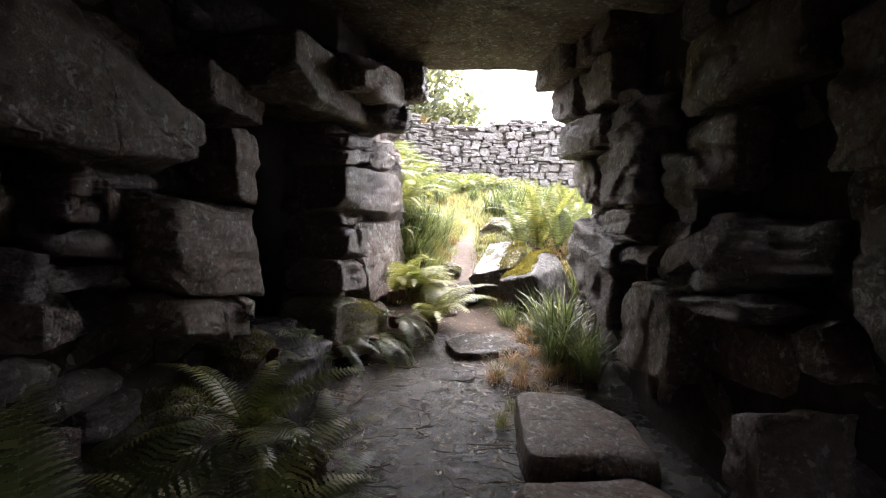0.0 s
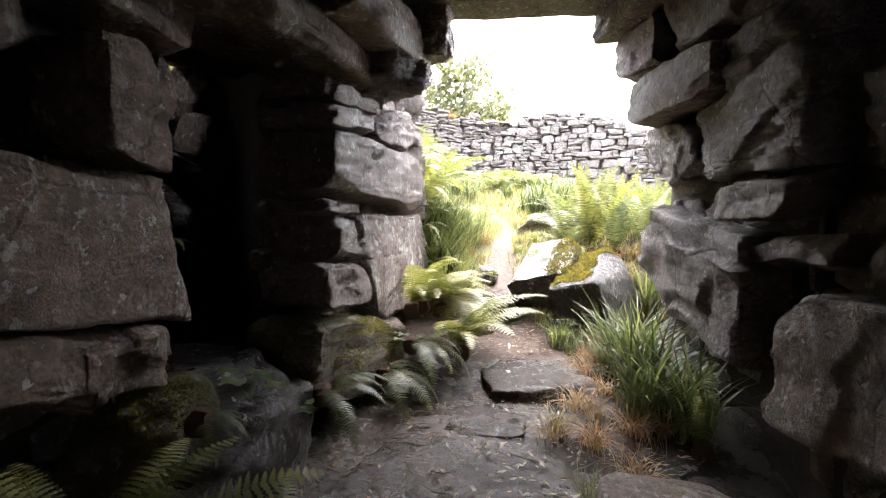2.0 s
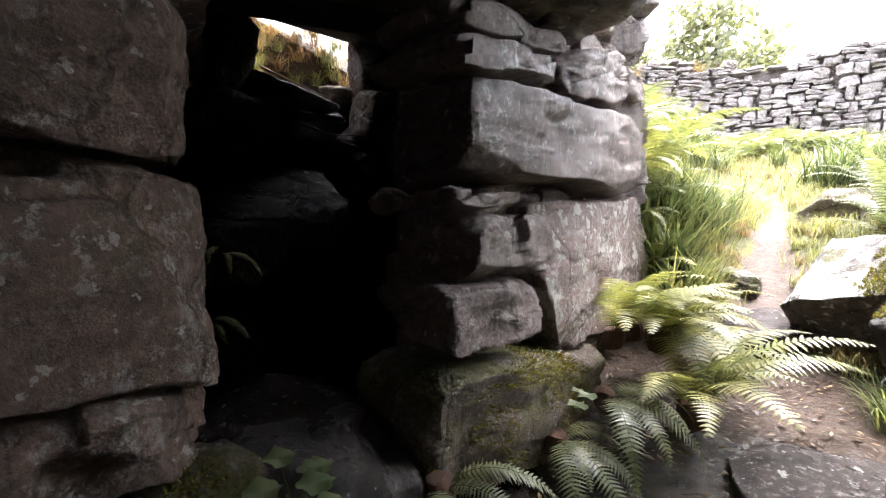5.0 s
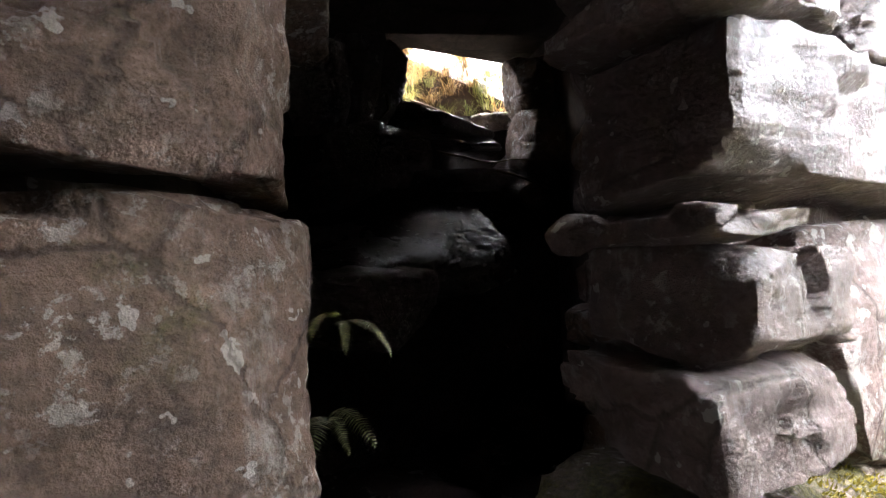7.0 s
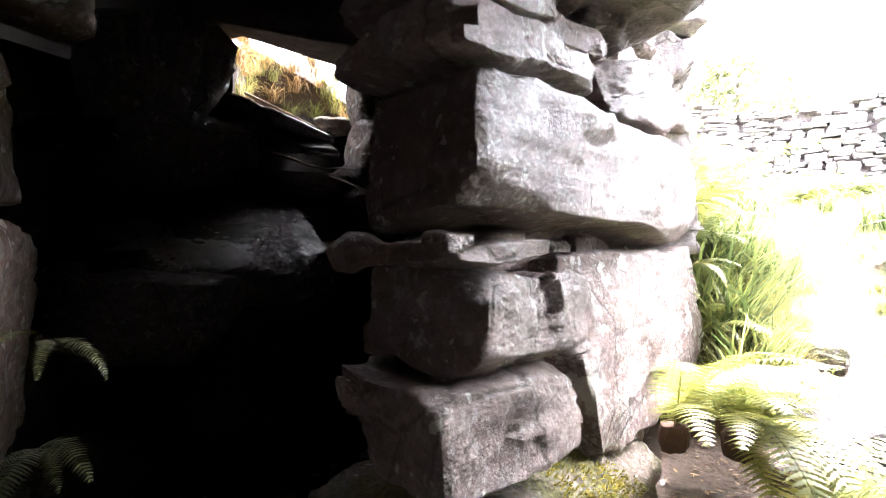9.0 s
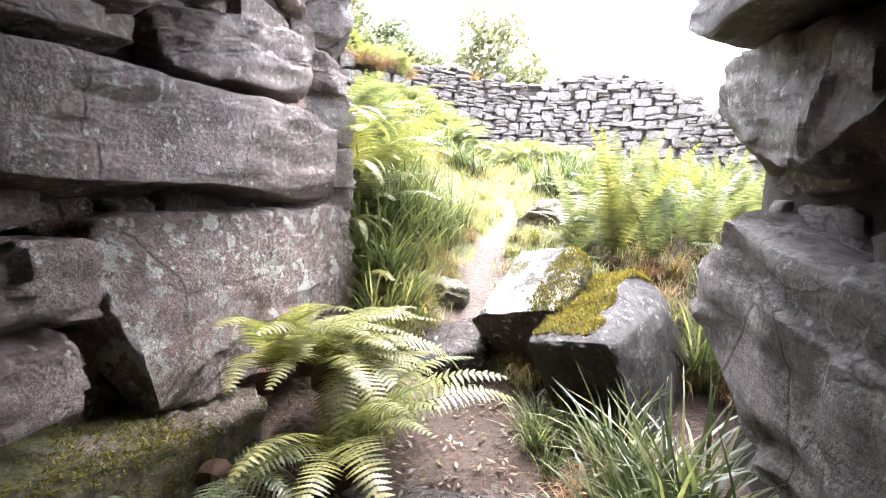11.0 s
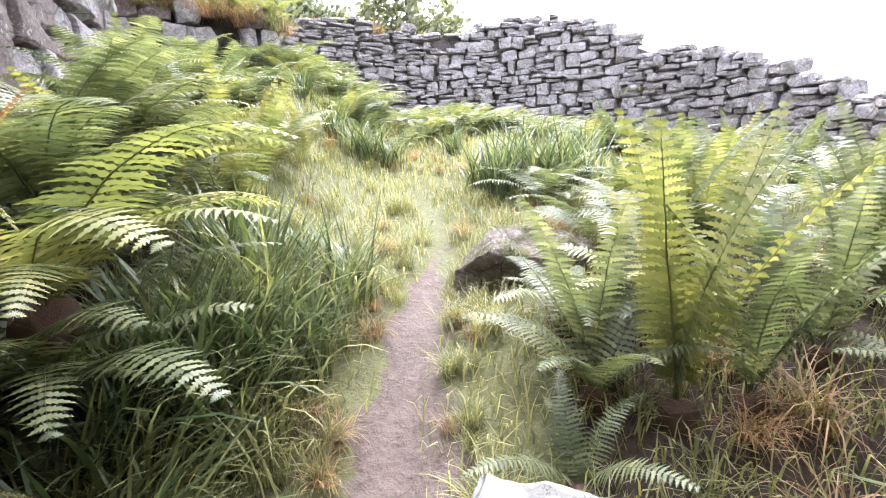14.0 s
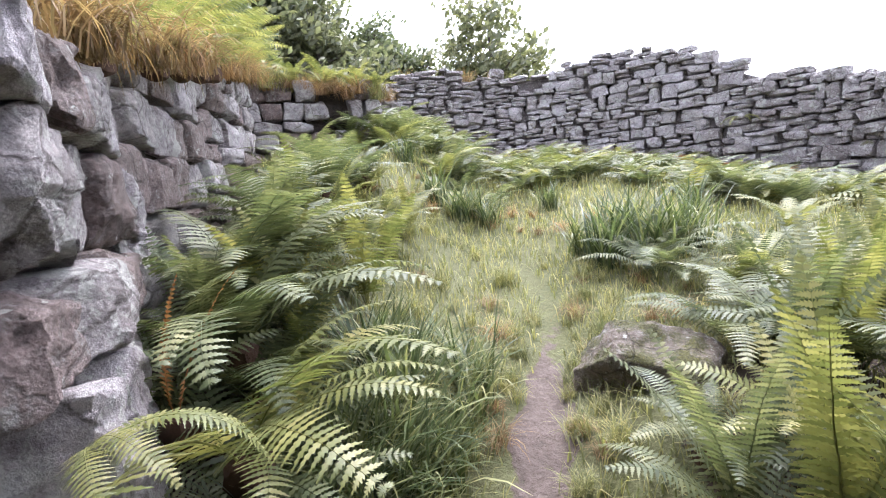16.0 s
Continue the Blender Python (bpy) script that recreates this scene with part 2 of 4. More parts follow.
def prism(name, outline, low, high, mat):
    """A solid with a plan outline; low and high are heights, or functions of x and y."""
    f = lambda h, p: h(*p) if callable(h) else h
    n = len(outline)
    v = [(*p, f(low, p)) for p in outline] + [(*p, f(high, p)) for p in outline]
    faces = [(i, (i + 1) % n, n + (i + 1) % n, n + i) for i in range(n)] + [tuple(range(n))[::-1], tuple(range(n, 2 * n))]
    me = mesh_of(name, v, faces, mat, False)
    bm = bmesh.new()
    bm.from_mesh(me)
    bmesh.ops.recalc_face_normals(bm, faces=bm.faces)
    bm.to_mesh(me)
    bm.free()
    return me


def cube_grid(k):
    """Vertices and faces of a cube surface from -1 to 1, k cells to an edge."""
    index, verts, faces = {}, [], []

    def vert(p):
        key = tuple(p)
        if key not in index:
            index[key] = len(verts)
            verts.append([2 * c / k - 1 for c in p])
        return index[key]

    for axis in range(3):
        u, w = (axis + 1) % 3, (axis + 2) % 3
        for side in (0, k):
            for i in range(k):
                for j in range(k):
                    quad = []
                    for a, b in ((0, 0), (1, 0), (1, 1), (0, 1)):
                        p = [0, 0, 0]
                        p[axis], p[u], p[w] = side, i + a, j + b
                        quad.append(vert(p))
                    faces.append(quad if side else quad[::-1])
    return np.array(verts, float), faces


GRIDS = {k: cube_grid(k) for k in (2, 3, 8, 14, 20, 24)}


def rock_shape(k, seed, square=7.0, rough=0.05, size=(1, 1, 1), ledge=0.02, chips=9):
    """A rounded block within -1..1, worn and chipped; rough and ledge in metres on a block of half-size size."""
    c, faces = GRIDS[k]
    r = (np.abs(c) ** square).sum(1) ** (1 / square)
    v = c / r[:, None]
    s = np.array(size, float)
    pick = np.random.default_rng(seed + 50)
    for _ in range(chips):
        n = pick.choice([-1, 0, 1], 3) + pick.normal(0, 0.3, 3)
        n /= np.linalg.norm(n)
        reach = (v @ n).max() * pick.uniform(0.74, 0.97)
        v = v - np.maximum(0, v @ n - reach)[:, None] * n
    out = []
    off = Vector((seed * 3.7, seed * 1.9, seed * 5.3))
    tilts = pick.normal(0, 1, (64, 4))
    for p in v:
        q = Vector(p * s)
        big = noise.noise_vector(q * 2.3 + off)
        mid = noise.noise_vector(q * 6.0 + off)
        small = noise.noise(q * 16 + off)
        bed = noise.noise(Vector((q.x * 2, q.y * 2, q.z * 21)) + off)
        tiny = noise.noise(q * 38 + off)
        # split faces: each cleavage cell has a step and a slope of its own
        w = Vector((q.x * 3.6, q.y * 3.6, q.z * 5.5)) + off + mid * 0.25
        cell = noise.voronoi(w)[1][0] if k > 10 else w
        t = tilts[int(abs(cell.x * 97 + cell.y * 57 + cell.z * 31)) % 64]
        split = 0.35 * t[3] * (k > 10) + 0.36 * (t[0] * (w.x - cell.x) + t[1] * (w.y - cell.y) + t[2] * (w.z - cell.z))
        d = q + big * rough * 0.7 + mid * rough * 0.35 + Vector(p).normalized() * (small * rough * 0.3 + tiny * rough * 0.22 + bed * ledge * 0.55 + split * ledge * 1.15)
        out.append(np.array(d) / s)
    return np.array(out), faces


SEED = [0]


def wall_stone(wall, parent, u0, u1, zb0, zt0, zb1, zt1, mat, depth=0.4, proud=0.0, k=14, rough=0.03, square=26.0, lean=0.0, ledge=0.02, name="stone", splay=(0.0, 0.0)):
    """A block in a wall face: from u0 to u1 along it, its bottom and top height at both ends; proud: how far it stands out."""
    (ax, ay), (bx, by), side = wall
    a, d = Vector((ax, ay)), (Vector((bx, by)) - Vector((ax, ay))).normalized()
    out = Vector((d.y, -d.x)) * side
    SEED[0] += 1
    if mat == SLATE:
        ledge = 0.045
    w, h = abs(u1 - u0) / 2, (zt0 - zb0 + zt1 - zb1) / 4
    v, faces = rock_shape(k, SEED[0], square, rough, (w, depth / 2, max(h, 0.03)), ledge)
    verts = []
    for s, q, t in v:
        f, g = (s + 1) / 2, (t + 1) / 2
        lo, hi = zb0 + (zb1 - zb0) * f, zt0 + (zt1 - zt0) * f
        z = lo + (hi - lo) * g
        o = proud + (q - 1) * depth / 2 + lean * (g - 0.5)
        p = a + d * (u0 + (u1 - u0) * f + (1 - q) / 2 * (splay[0] * (1 - f) + splay[1] * f)) + out * o
        verts.append((p.x, p.y, z))
    me = mesh_of(name, verts, faces, mat)
    mid = np.mean(verts, 0)
    me.transform(Matrix.Translation([-c for c in mid]))
    if side > 0:
        me.flip_normals()
    return part(name, me, parent, m=Matrix.Translation(mid))


def rock(name, at, size, turn, mat, k=14, rough=0.06, square=4.5, ledge=0.02, parent=None):
    """A loose rock: its middle, its whole size and its turn."""
    SEED[0] += 1
    v, faces = rock_shape(k, SEED[0], square, rough, [s / 2 for s in size], ledge)
    me = mesh_of(name, v * np.array(size) / 2, faces, mat)
    ob = new(name, me)
    ob.matrix_basis = pose(*at, *turn)
    if parent:
        ob.parent = parent
    return ob


# ---- ground ----
CX, CY, RING = 1.4, 10.0, 5.4
TRAIL = [(0.1, 2.2), (0.2, 3.4), (0.26, 4.4), (0.31, 5.1), (0.34, 5.6), (0.42, 6.2), (0.52, 6.8), (0.58, 7.4), (0.40, 8.1), (0.1, 8.7)]


def smooth(a, b, x):
    t = min(max((x - a) / (b - a), 0), 1)
    return t * t * (3 - 2 * t)


def off_trail(x, y):
    best = 9.0
    for (ax, ay), (bx, by) in zip(TRAIL, TRAIL[1:]):
        dx, dy = bx - ax, by - ay
        t = min(max(((x - ax) * dx + (y - ay) * dy) / (dx * dx + dy * dy), 0), 1)
        best = min(best, math.hypot(x - ax - t * dx, y - ay - t * dy))
    return best


def height(x, y):
    """The ground: passage floor, the rising court, and the hillside round about."""
    z = float(np.interp(y, [2.6, 3.05, 3.6, 4.3, 4.65, 5.0, 5.5, 6.0, 7.5, 8.5, 9.3, 11.5, 14.6], [0.2, 0.25, 0.31, 0.36, 0.46, 0.66, 0.82, 0.97, 1.22, 1.38, 1.56, 1.95, 2.4]))
    if y > 4.6:
        far = smooth(5.5, 13.5, y)
        z -= 0.2 * max(0.0, x - 1.5) * far
        z += 0.2 * max(0.0, -x) * smooth(6.5, 12, y)
        z += (0.22 * smooth(0.15, -0.5, x) + 0.45 * smooth(-0.3, -1.1, x)) * smooth(4.6, 5.3, y) + 0.1 * smooth(0.55, 1.1, x) * smooth(4.9, 5.4, y) * smooth(8, 6, y)
        z -= 0.06 * smooth(0.3, 0.05, off_trail(x, y)) * smooth(8.5, 7, y)
    z += 0.03 * noise.noise(Vector((x * 1.9, y * 1.9, 0))) + 0.012 * noise.noise(Vector((x * 7, y * 7, 3)))
    r = math.hypot(x - CX, y - CY)
    if r > 8.5:
        z = z * smooth(30, 8.5, r) + smooth(8.5, 40, r) * (0.4 + 2.5 * noise.noise(Vector((x * 0.02, y * 0.02, 9))))
        z += 2.5 * smooth(12, 60, y) * smooth(4, -25, x) - 4.0 * smooth(8.5, 14, r) * smooth(-1, 5, x) - 4 * smooth(60, 400, r)
    return z


def axis_steps(near_low, near_high, step, far_low, far_high):
    mid = list(np.arange(near_low, near_high + 1e-6, step))
    grow, lo, hi = step, [near_low], [near_high]
    while lo[-1] > far_low:
        grow *= 1.35
        lo.append(lo[-1] - grow)
    while hi[-1] < far_high:
        grow = grow if len(hi) > 1 else step
        grow *= 1.35
        hi.append(hi[-1] + grow)
    return lo[:0:-1] + mid + hi[1:]


xs, ys = axis_steps(-3.6, 7.0, 0.08, -1500, 1500), axis_steps(-2.6, 15.6, 0.08, -1500, 1500)
verts = [(x, y, height(x, y)) for y in ys for x in xs]
nx = len(xs)
faces = [(j * nx + i, j * nx + i + 1, (j + 1) * nx + i + 1, (j + 1) * nx + i) for j in range(len(ys) - 1) for i in range(nx - 1)]
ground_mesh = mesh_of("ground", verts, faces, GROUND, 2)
for key in ("track", "floor", "bare"):
    ground_mesh.attributes.new(key, "FLOAT", "POINT")
near = [abs(x) < 8 and -4 < y < 17 for x, y, _ in verts]
away = [off_trail(x, y) if n else 9.0 for n, (x, y, _) in zip(near, verts)]
ground_mesh.attributes["track"].data.foreach_set("value", [smooth(0.34 - 0.19 * smooth(5.4, 6.6, v[1]), 0.04, d + 0.16 * noise.noise(Vector((v[0] * 3, v[1] * 3, 5)))) * smooth(8.0, 6.1, v[1]) * smooth(4.3, 5.0, v[1]) for d, v in zip(away, verts)])
# wet mud inside; towards y 4.3 its dark colour also stands for plant and boulder shade
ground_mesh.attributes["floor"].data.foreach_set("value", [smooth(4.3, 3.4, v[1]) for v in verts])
ground_mesh.attributes["bare"].data.foreach_set("value", [max(smooth(4.9, 4.4, v[1]), smooth(7.0, 6.0, v[1]) * smooth(0.4, 0.7, d)) if n else 0.0 for d, n, v in zip(away, near, verts)])
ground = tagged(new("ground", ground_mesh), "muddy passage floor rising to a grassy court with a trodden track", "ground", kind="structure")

# ---- the ruin's mass: walls, cell, roof ----
def structure(name, me, label, category="wall"):
    return tagged(new(name, me), label, category, kind="structure")


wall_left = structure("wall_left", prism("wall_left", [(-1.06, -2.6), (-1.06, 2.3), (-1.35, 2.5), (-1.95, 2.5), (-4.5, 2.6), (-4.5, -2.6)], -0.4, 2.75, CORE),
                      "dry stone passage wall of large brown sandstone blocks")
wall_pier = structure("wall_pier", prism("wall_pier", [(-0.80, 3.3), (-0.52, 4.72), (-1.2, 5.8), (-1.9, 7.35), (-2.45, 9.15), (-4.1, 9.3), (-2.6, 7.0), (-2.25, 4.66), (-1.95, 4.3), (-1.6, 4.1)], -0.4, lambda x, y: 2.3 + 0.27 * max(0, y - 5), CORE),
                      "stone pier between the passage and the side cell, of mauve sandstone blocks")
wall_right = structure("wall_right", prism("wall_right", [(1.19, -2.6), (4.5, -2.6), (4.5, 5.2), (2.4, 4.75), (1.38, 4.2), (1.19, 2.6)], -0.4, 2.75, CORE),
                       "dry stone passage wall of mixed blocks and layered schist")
# unseen outer end, assumed; its doorway is left open to let fill light in
wall_back = structure("wall_back", prism("wall_back", [(-1.2, -2.9), (-0.45, -2.9), (-0.45, -2.55), (-1.2, -2.55)], -0.4, 2.9, CORE), "unseen dark outer end of the passage, left open as a doorway for fill light")
structure("wall_back_side", prism("wall_back_side", [(0.5, -2.9), (1.4, -2.9), (1.4, -2.55), (0.5, -2.55)], -0.4, 2.9, CORE), "unseen dark outer end of the passage, left open as a doorway for fill light")
structure("wall_back_lintel", prism("wall_back_lintel", [(-0.45, -2.9), (0.5, -2.9), (0.5, -2.55), (-0.45, -2.55)], 1.45, 2.9, CORE), "unseen lintel over the outer doorway left open for fill light")
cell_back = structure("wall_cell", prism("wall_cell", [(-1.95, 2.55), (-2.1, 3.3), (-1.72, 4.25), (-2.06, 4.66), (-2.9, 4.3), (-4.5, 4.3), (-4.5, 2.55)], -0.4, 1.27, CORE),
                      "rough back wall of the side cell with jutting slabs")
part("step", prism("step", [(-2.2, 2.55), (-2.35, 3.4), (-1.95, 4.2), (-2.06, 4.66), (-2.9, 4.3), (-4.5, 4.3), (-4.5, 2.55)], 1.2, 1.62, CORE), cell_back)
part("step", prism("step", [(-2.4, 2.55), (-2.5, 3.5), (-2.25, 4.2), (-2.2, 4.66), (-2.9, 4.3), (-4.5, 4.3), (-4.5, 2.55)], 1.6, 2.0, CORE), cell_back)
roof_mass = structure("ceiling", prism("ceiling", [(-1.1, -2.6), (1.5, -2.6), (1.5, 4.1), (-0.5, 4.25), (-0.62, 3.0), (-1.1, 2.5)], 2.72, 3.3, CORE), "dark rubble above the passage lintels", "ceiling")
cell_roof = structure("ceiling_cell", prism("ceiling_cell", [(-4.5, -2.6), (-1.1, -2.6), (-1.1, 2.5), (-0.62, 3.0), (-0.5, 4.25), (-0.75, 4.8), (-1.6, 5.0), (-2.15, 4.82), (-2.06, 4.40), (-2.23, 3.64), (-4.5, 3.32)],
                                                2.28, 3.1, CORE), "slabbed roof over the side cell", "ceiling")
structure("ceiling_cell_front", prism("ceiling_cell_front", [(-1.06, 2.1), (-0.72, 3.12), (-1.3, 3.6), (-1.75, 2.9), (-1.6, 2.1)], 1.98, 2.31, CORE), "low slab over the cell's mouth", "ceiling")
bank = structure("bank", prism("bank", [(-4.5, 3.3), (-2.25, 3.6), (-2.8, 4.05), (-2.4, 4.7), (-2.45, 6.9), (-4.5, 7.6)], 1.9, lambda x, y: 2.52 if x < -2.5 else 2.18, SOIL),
                 "turf bank of collapsed walling behind the cell", "bank")

A = ((-0.92, 0.0), (-0.92, 2.5), 1)
B = ((-0.60, 2.93), (-0.34, 4.87), 1)
B2 = ((-0.36, 2.93), (-0.13, 4.87), 1)
C = ((1.05, 0.0), (1.05, 2.6), -1)
D = ((1.05, 2.6), (1.22, 4.1), -1)
U = ((0.99, 0.0), (0.99, 4.2), -1)
E1 = ((-0.37, 4.88), (-1.05, 5.75), 1)
E2 = ((-1.05, 5.75), (-1.75, 7.3), 1)
E3 = ((-1.75, 7.3), (-2.3, 9.1), 1)
E4 = ((-3.0, 9.7), (-1.35, 10.75), 1)


def courses(wall, parent, u0, u1, z0, z1, mats, tall, long, proud, k=8, rough=0.025, depth=0.35, lean=0.0, top=None):
    """Random coursed rubble over a stretch of wall face."""
    z = z0
    while z < z1:
        h = rng.uniform(*tall)
        u = u0 - rng.uniform(0, 0.1)
        while u < u1:
            w = rng.uniform(*long)
            if top is None or z + h < top(u):
                a, b = rng.uniform(-0.018, 0.018, 2)
                wall_stone(wall, parent, u + 0.008, min(u + w, u1 + 0.05), z + a, z + h + b - 0.008, z - a, z + h - b - 0.008, mats[int(rng.integers(len(mats)))],
                           depth, proud + rng.uniform(-0.04, 0.03) + lean * (z - z0), k, rough, 12.0)
            u += w
        z += h


# measured blocks of the near left wall and the cell's jamb
for u0, u1, b0, t0, b1, t1, proud, mat in [
        (1.08, 1.92, 1.42, 1.86, 1.40, 1.73, 0.05, BROWN), (1.90, 2.46, 1.68, 1.85, 1.68, 1.86, 0.06, BROWN), (2.09, 2.37, 1.36, 1.62, 1.32, 1.64, 0.08, BROWN),
        (1.60, 2.38, 1.02, 1.33, 0.88, 1.27, 0.09, BROWN), (1.58, 2.05, 0.85, 1.0, 0.79, 0.94, 0.05, BROWN), (2.0, 2.36, 0.74, 0.94, 0.66, 0.86, 0.08, BROWN),
        (1.32, 1.43, 1.31, 1.38, 1.31, 1.39, -0.02, BROWN), (1.33, 1.44, 1.24, 1.30, 1.24, 1.30, -0.02, BROWN), (1.48, 1.57, 1.24, 1.38, 1.25, 1.36, -0.02, BROWN),
        (1.20, 1.57, 1.07, 1.17, 1.03, 1.13, 0.0, SLATE), (1.26, 1.52, 1.17, 1.22, 1.14, 1.20, -0.02, SLATE), (1.19, 1.30, 0.96, 1.07, 0.96, 1.05, 0.02, PIER),
        (0.35, 1.05, 1.35, 1.75, 1.40, 1.85, 0.0, BROWN), (0.40, 1.10, 1.00, 1.30, 1.02, 1.30, -0.02, BROWN)]:
    wall_stone(A, wall_left, u0, u1, b0, t0, b1, t1, mat, 0.55, proud, 24, splay=(0, 0.22 if u1 > 2.3 else 0))
# the pier
for w, u0, u1, b0, t0, b1, t1, proud, mat in [
        (B, -0.07, 0.29, 1.69, 1.75, 1.735, 1.81, 0.05, PIER), (B, -0.05, 0.65, 1.59, 1.675, 1.65, 1.75, 0.06, PIER), (B, 0.34, 0.71, 1.75, 1.84, 1.77, 1.86, 0.0, PIER),
        (B, 0.03, 1.90, 1.285, 1.585, 1.25, 1.68, 0.05, PIER), (B, 0.74, 1.52, 1.65, 1.83, 1.70, 2.00, 0.03, PIER),
        (B2, 0.45, 1.06, 1.86, 2.06, 1.93, 2.20, 0.02, SLATE), (B2, -0.15, 1.12, 1.95, 2.20, 2.18, 2.44, -0.02, BROWN), (B2, 0.9, 1.3, 2.2, 2.5, 2.25, 2.55, 0.12, BROWN),
        (B, -0.72, 0.74, 1.80, 2.08, 1.93, 2.28, 0.05, BROWN), (B, -0.05, 0.32, 1.215, 1.27, 1.21, 1.265, 0.05, PIER), (B, 0.03, 0.48, 1.01, 1.215, 1.0, 1.18, 0.06, PIER),
        (B, -0.09, 0.43, 0.83, 1.01, 0.78, 0.98, 0.06, PIER), (B, 0.55, 1.95, 0.60, 1.24, 0.60, 1.235, 0.02, LICHEN)]:
    wall_stone(w, wall_pier, u0, u1, b0, t0, b1, t1, mat, 0.34 if u0 < 0.1 and b0 < 1.7 else 0.5, proud, 24, 0.028, splay=(0.04 if -0.2 < u0 < 0.1 else 0, 0))
MOSS_HOSTS = [wall_stone(B, wall_pier, -0.15, 1.12, 0.42, 0.78, 0.22, 0.62, MOSSY, 0.5, 0.13, 20, 0.06, 4.5)]
wall_stone(B, wall_pier, -0.75, -0.1, 0.15, 0.70, 0.15, 0.68, WET_SHADED, 0.9, 0.04, 20, 0.035, 6)
MOSS_HOSTS.append(wall_stone(A, wall_left, 2.1, 2.62, 0.1, 0.72, 0.1, 0.68, MOSSY, 0.5, 0.14, 20, 0.06, 4))
MOSS_HOSTS.append(wall_stone(A, wall_left, 1.5, 2.15, 0.1, 0.55, 0.1, 0.6, MOSSY, 0.5, 0.12, 14, 0.06, 4))
# the right wall
for w, u0, u1, b0, t0, b1, t1, proud, mat in [
        (U, 3.62, 4.22, 2.06, 2.34, 2.10, 2.40, 0.0, PIER), (U, 3.45, 4.30, 2.36, 2.72, 2.40, 2.72, 0.13, BROWN), (U, 2.9, 3.62, 1.97, 2.3, 2.06, 2.36, -0.03, PIER), (U, 2.85, 3.5, 2.3, 2.6, 2.36, 2.6, 0.02, BROWN), (U, 3.00, 3.92, 1.74, 1.95, 1.78, 2.06, 0.0, PIER), (D, 0.74, 1.60, 1.37, 1.73, 1.43, 1.80, 0.03, PIER),
        (D, -0.12, 0.74, 1.38, 1.80, 1.37, 1.70, 0.03, SLATE), (D, -0.06, 0.50, 1.22, 1.37, 1.18, 1.32, 0.03, PIER), (D, 0.18, 1.55, 0.55, 1.16, 0.70, 1.29, 0.06, SLATE),
        (D, -0.20, 0.28, 1.05, 1.16, 1.03, 1.11, 0.0, PIER), (C, 2.05, 2.27, 1.12, 1.29, 1.02, 1.12, 0.0, PIER), (C, 2.06, 2.66, 0.58, 1.00, 0.54, 0.97, 0.06, BROWN),
        (C, 2.05, 2.38, 1.28, 1.56, 1.30, 1.60, -0.02, SLATE), (C, 1.78, 2.10, 1.40, 1.68, 1.42, 1.70, 0.0, BROWN), (C, 1.36, 2.0, 1.10, 1.30, 1.04, 1.29, 0.0, SLATE),
        (C, 1.5, 2.1, 0.97, 1.03, 0.92, 0.98, 0.05, SLATE), (C, 1.33, 1.54, 0.86, 1.02, 0.84, 0.98, 0.0, BROWN), (C, 1.38, 1.56, 0.15, 0.74, 0.15, 0.68, 0.12, PIER),
        (C, 0.5, 1.3, 0.9, 1.35, 0.95, 1.4, 0.0, BROWN), (C, 0.4, 1.4, 1.42, 1.9, 1.42, 1.85, 0.0, BROWN), (C, 2.4, 3.0, 1.62, 1.98, 1.70, 2.05, -0.02, SLATE), (C, 1.5, 2.3, 1.72, 2.1, 1.72, 2.1, 0.0, BROWN)]:
    wall_stone(w, wall_right, u0, u1, b0, t0, b1, t1, mat, 0.5, proud, 24, 0.032)
# rubble set back in the joints, and the plain stretches
courses(A, wall_left, -2.5, 1.2, 0.0, 2.6, [BROWN, SLATE], (0.2, 0.4), (0.3, 0.8), -0.10, 8)
courses(A, wall_left, 1.2, 2.35, 0.0, 2.6, [BROWN, SLATE], (0.1, 0.2), (0.15, 0.35), -0.11, 8)
courses(B, wall_pier, 0.3, 1.75, 0.0, 2.2, [PIER, BROWN], (0.1, 0.2), (0.15, 0.4), -0.13, 8)
courses(C, wall_right, -2.5, 2.55, 0.0, 2.6, [BROWN, SLATE], (0.15, 0.35), (0.25, 0.6), -0.12, 8)
courses(D, wall_right, 0.0, 1.45, 0.0, 2.6, [SLATE, PIER], (0.1, 0.22), (0.2, 0.45), -0.13, 8)
courses(E1, wall_pier, -0.05, 1.2, 0.4, 2.5, [PALE, PIER, PALE], (0.18, 0.36), (0.25, 0.5), 0.0, 14, 0.04, 0.4)
courses(E2, wall_pier, 0.0, 1.6, 0.8, 2.95, [PALE, PALE, PIER], (0.16, 0.32), (0.25, 0.5), -0.02, 8, 0.04, 0.4)
courses(E3, wall_pier, 0.0, 1.75, 1.0, 3.4, [PALE, PALE, PIER], (0.16, 0.3), (0.22, 0.5), -0.02, 8, 0.04, 0.4)

wall_end = structure("wall_end", prism("wall_end", [(-3.2, 9.75), (-1.5, 10.85), (-1.7, 11.5), (-3.6, 11.2)], 1.5, lambda x, y: 3.55 - 0.12 * (x + 1.4), CORE), "broken end of the ruined wall under hanging grass")
courses(E4, wall_end, 0.0, 1.9, 1.9, 3.55, [PALE, PIER], (0.14, 0.28), (0.2, 0.45), 0.04, 8, 0.04, 0.4, top=lambda u: 9 if not 0.9 < u < 1.3 else 3.0)
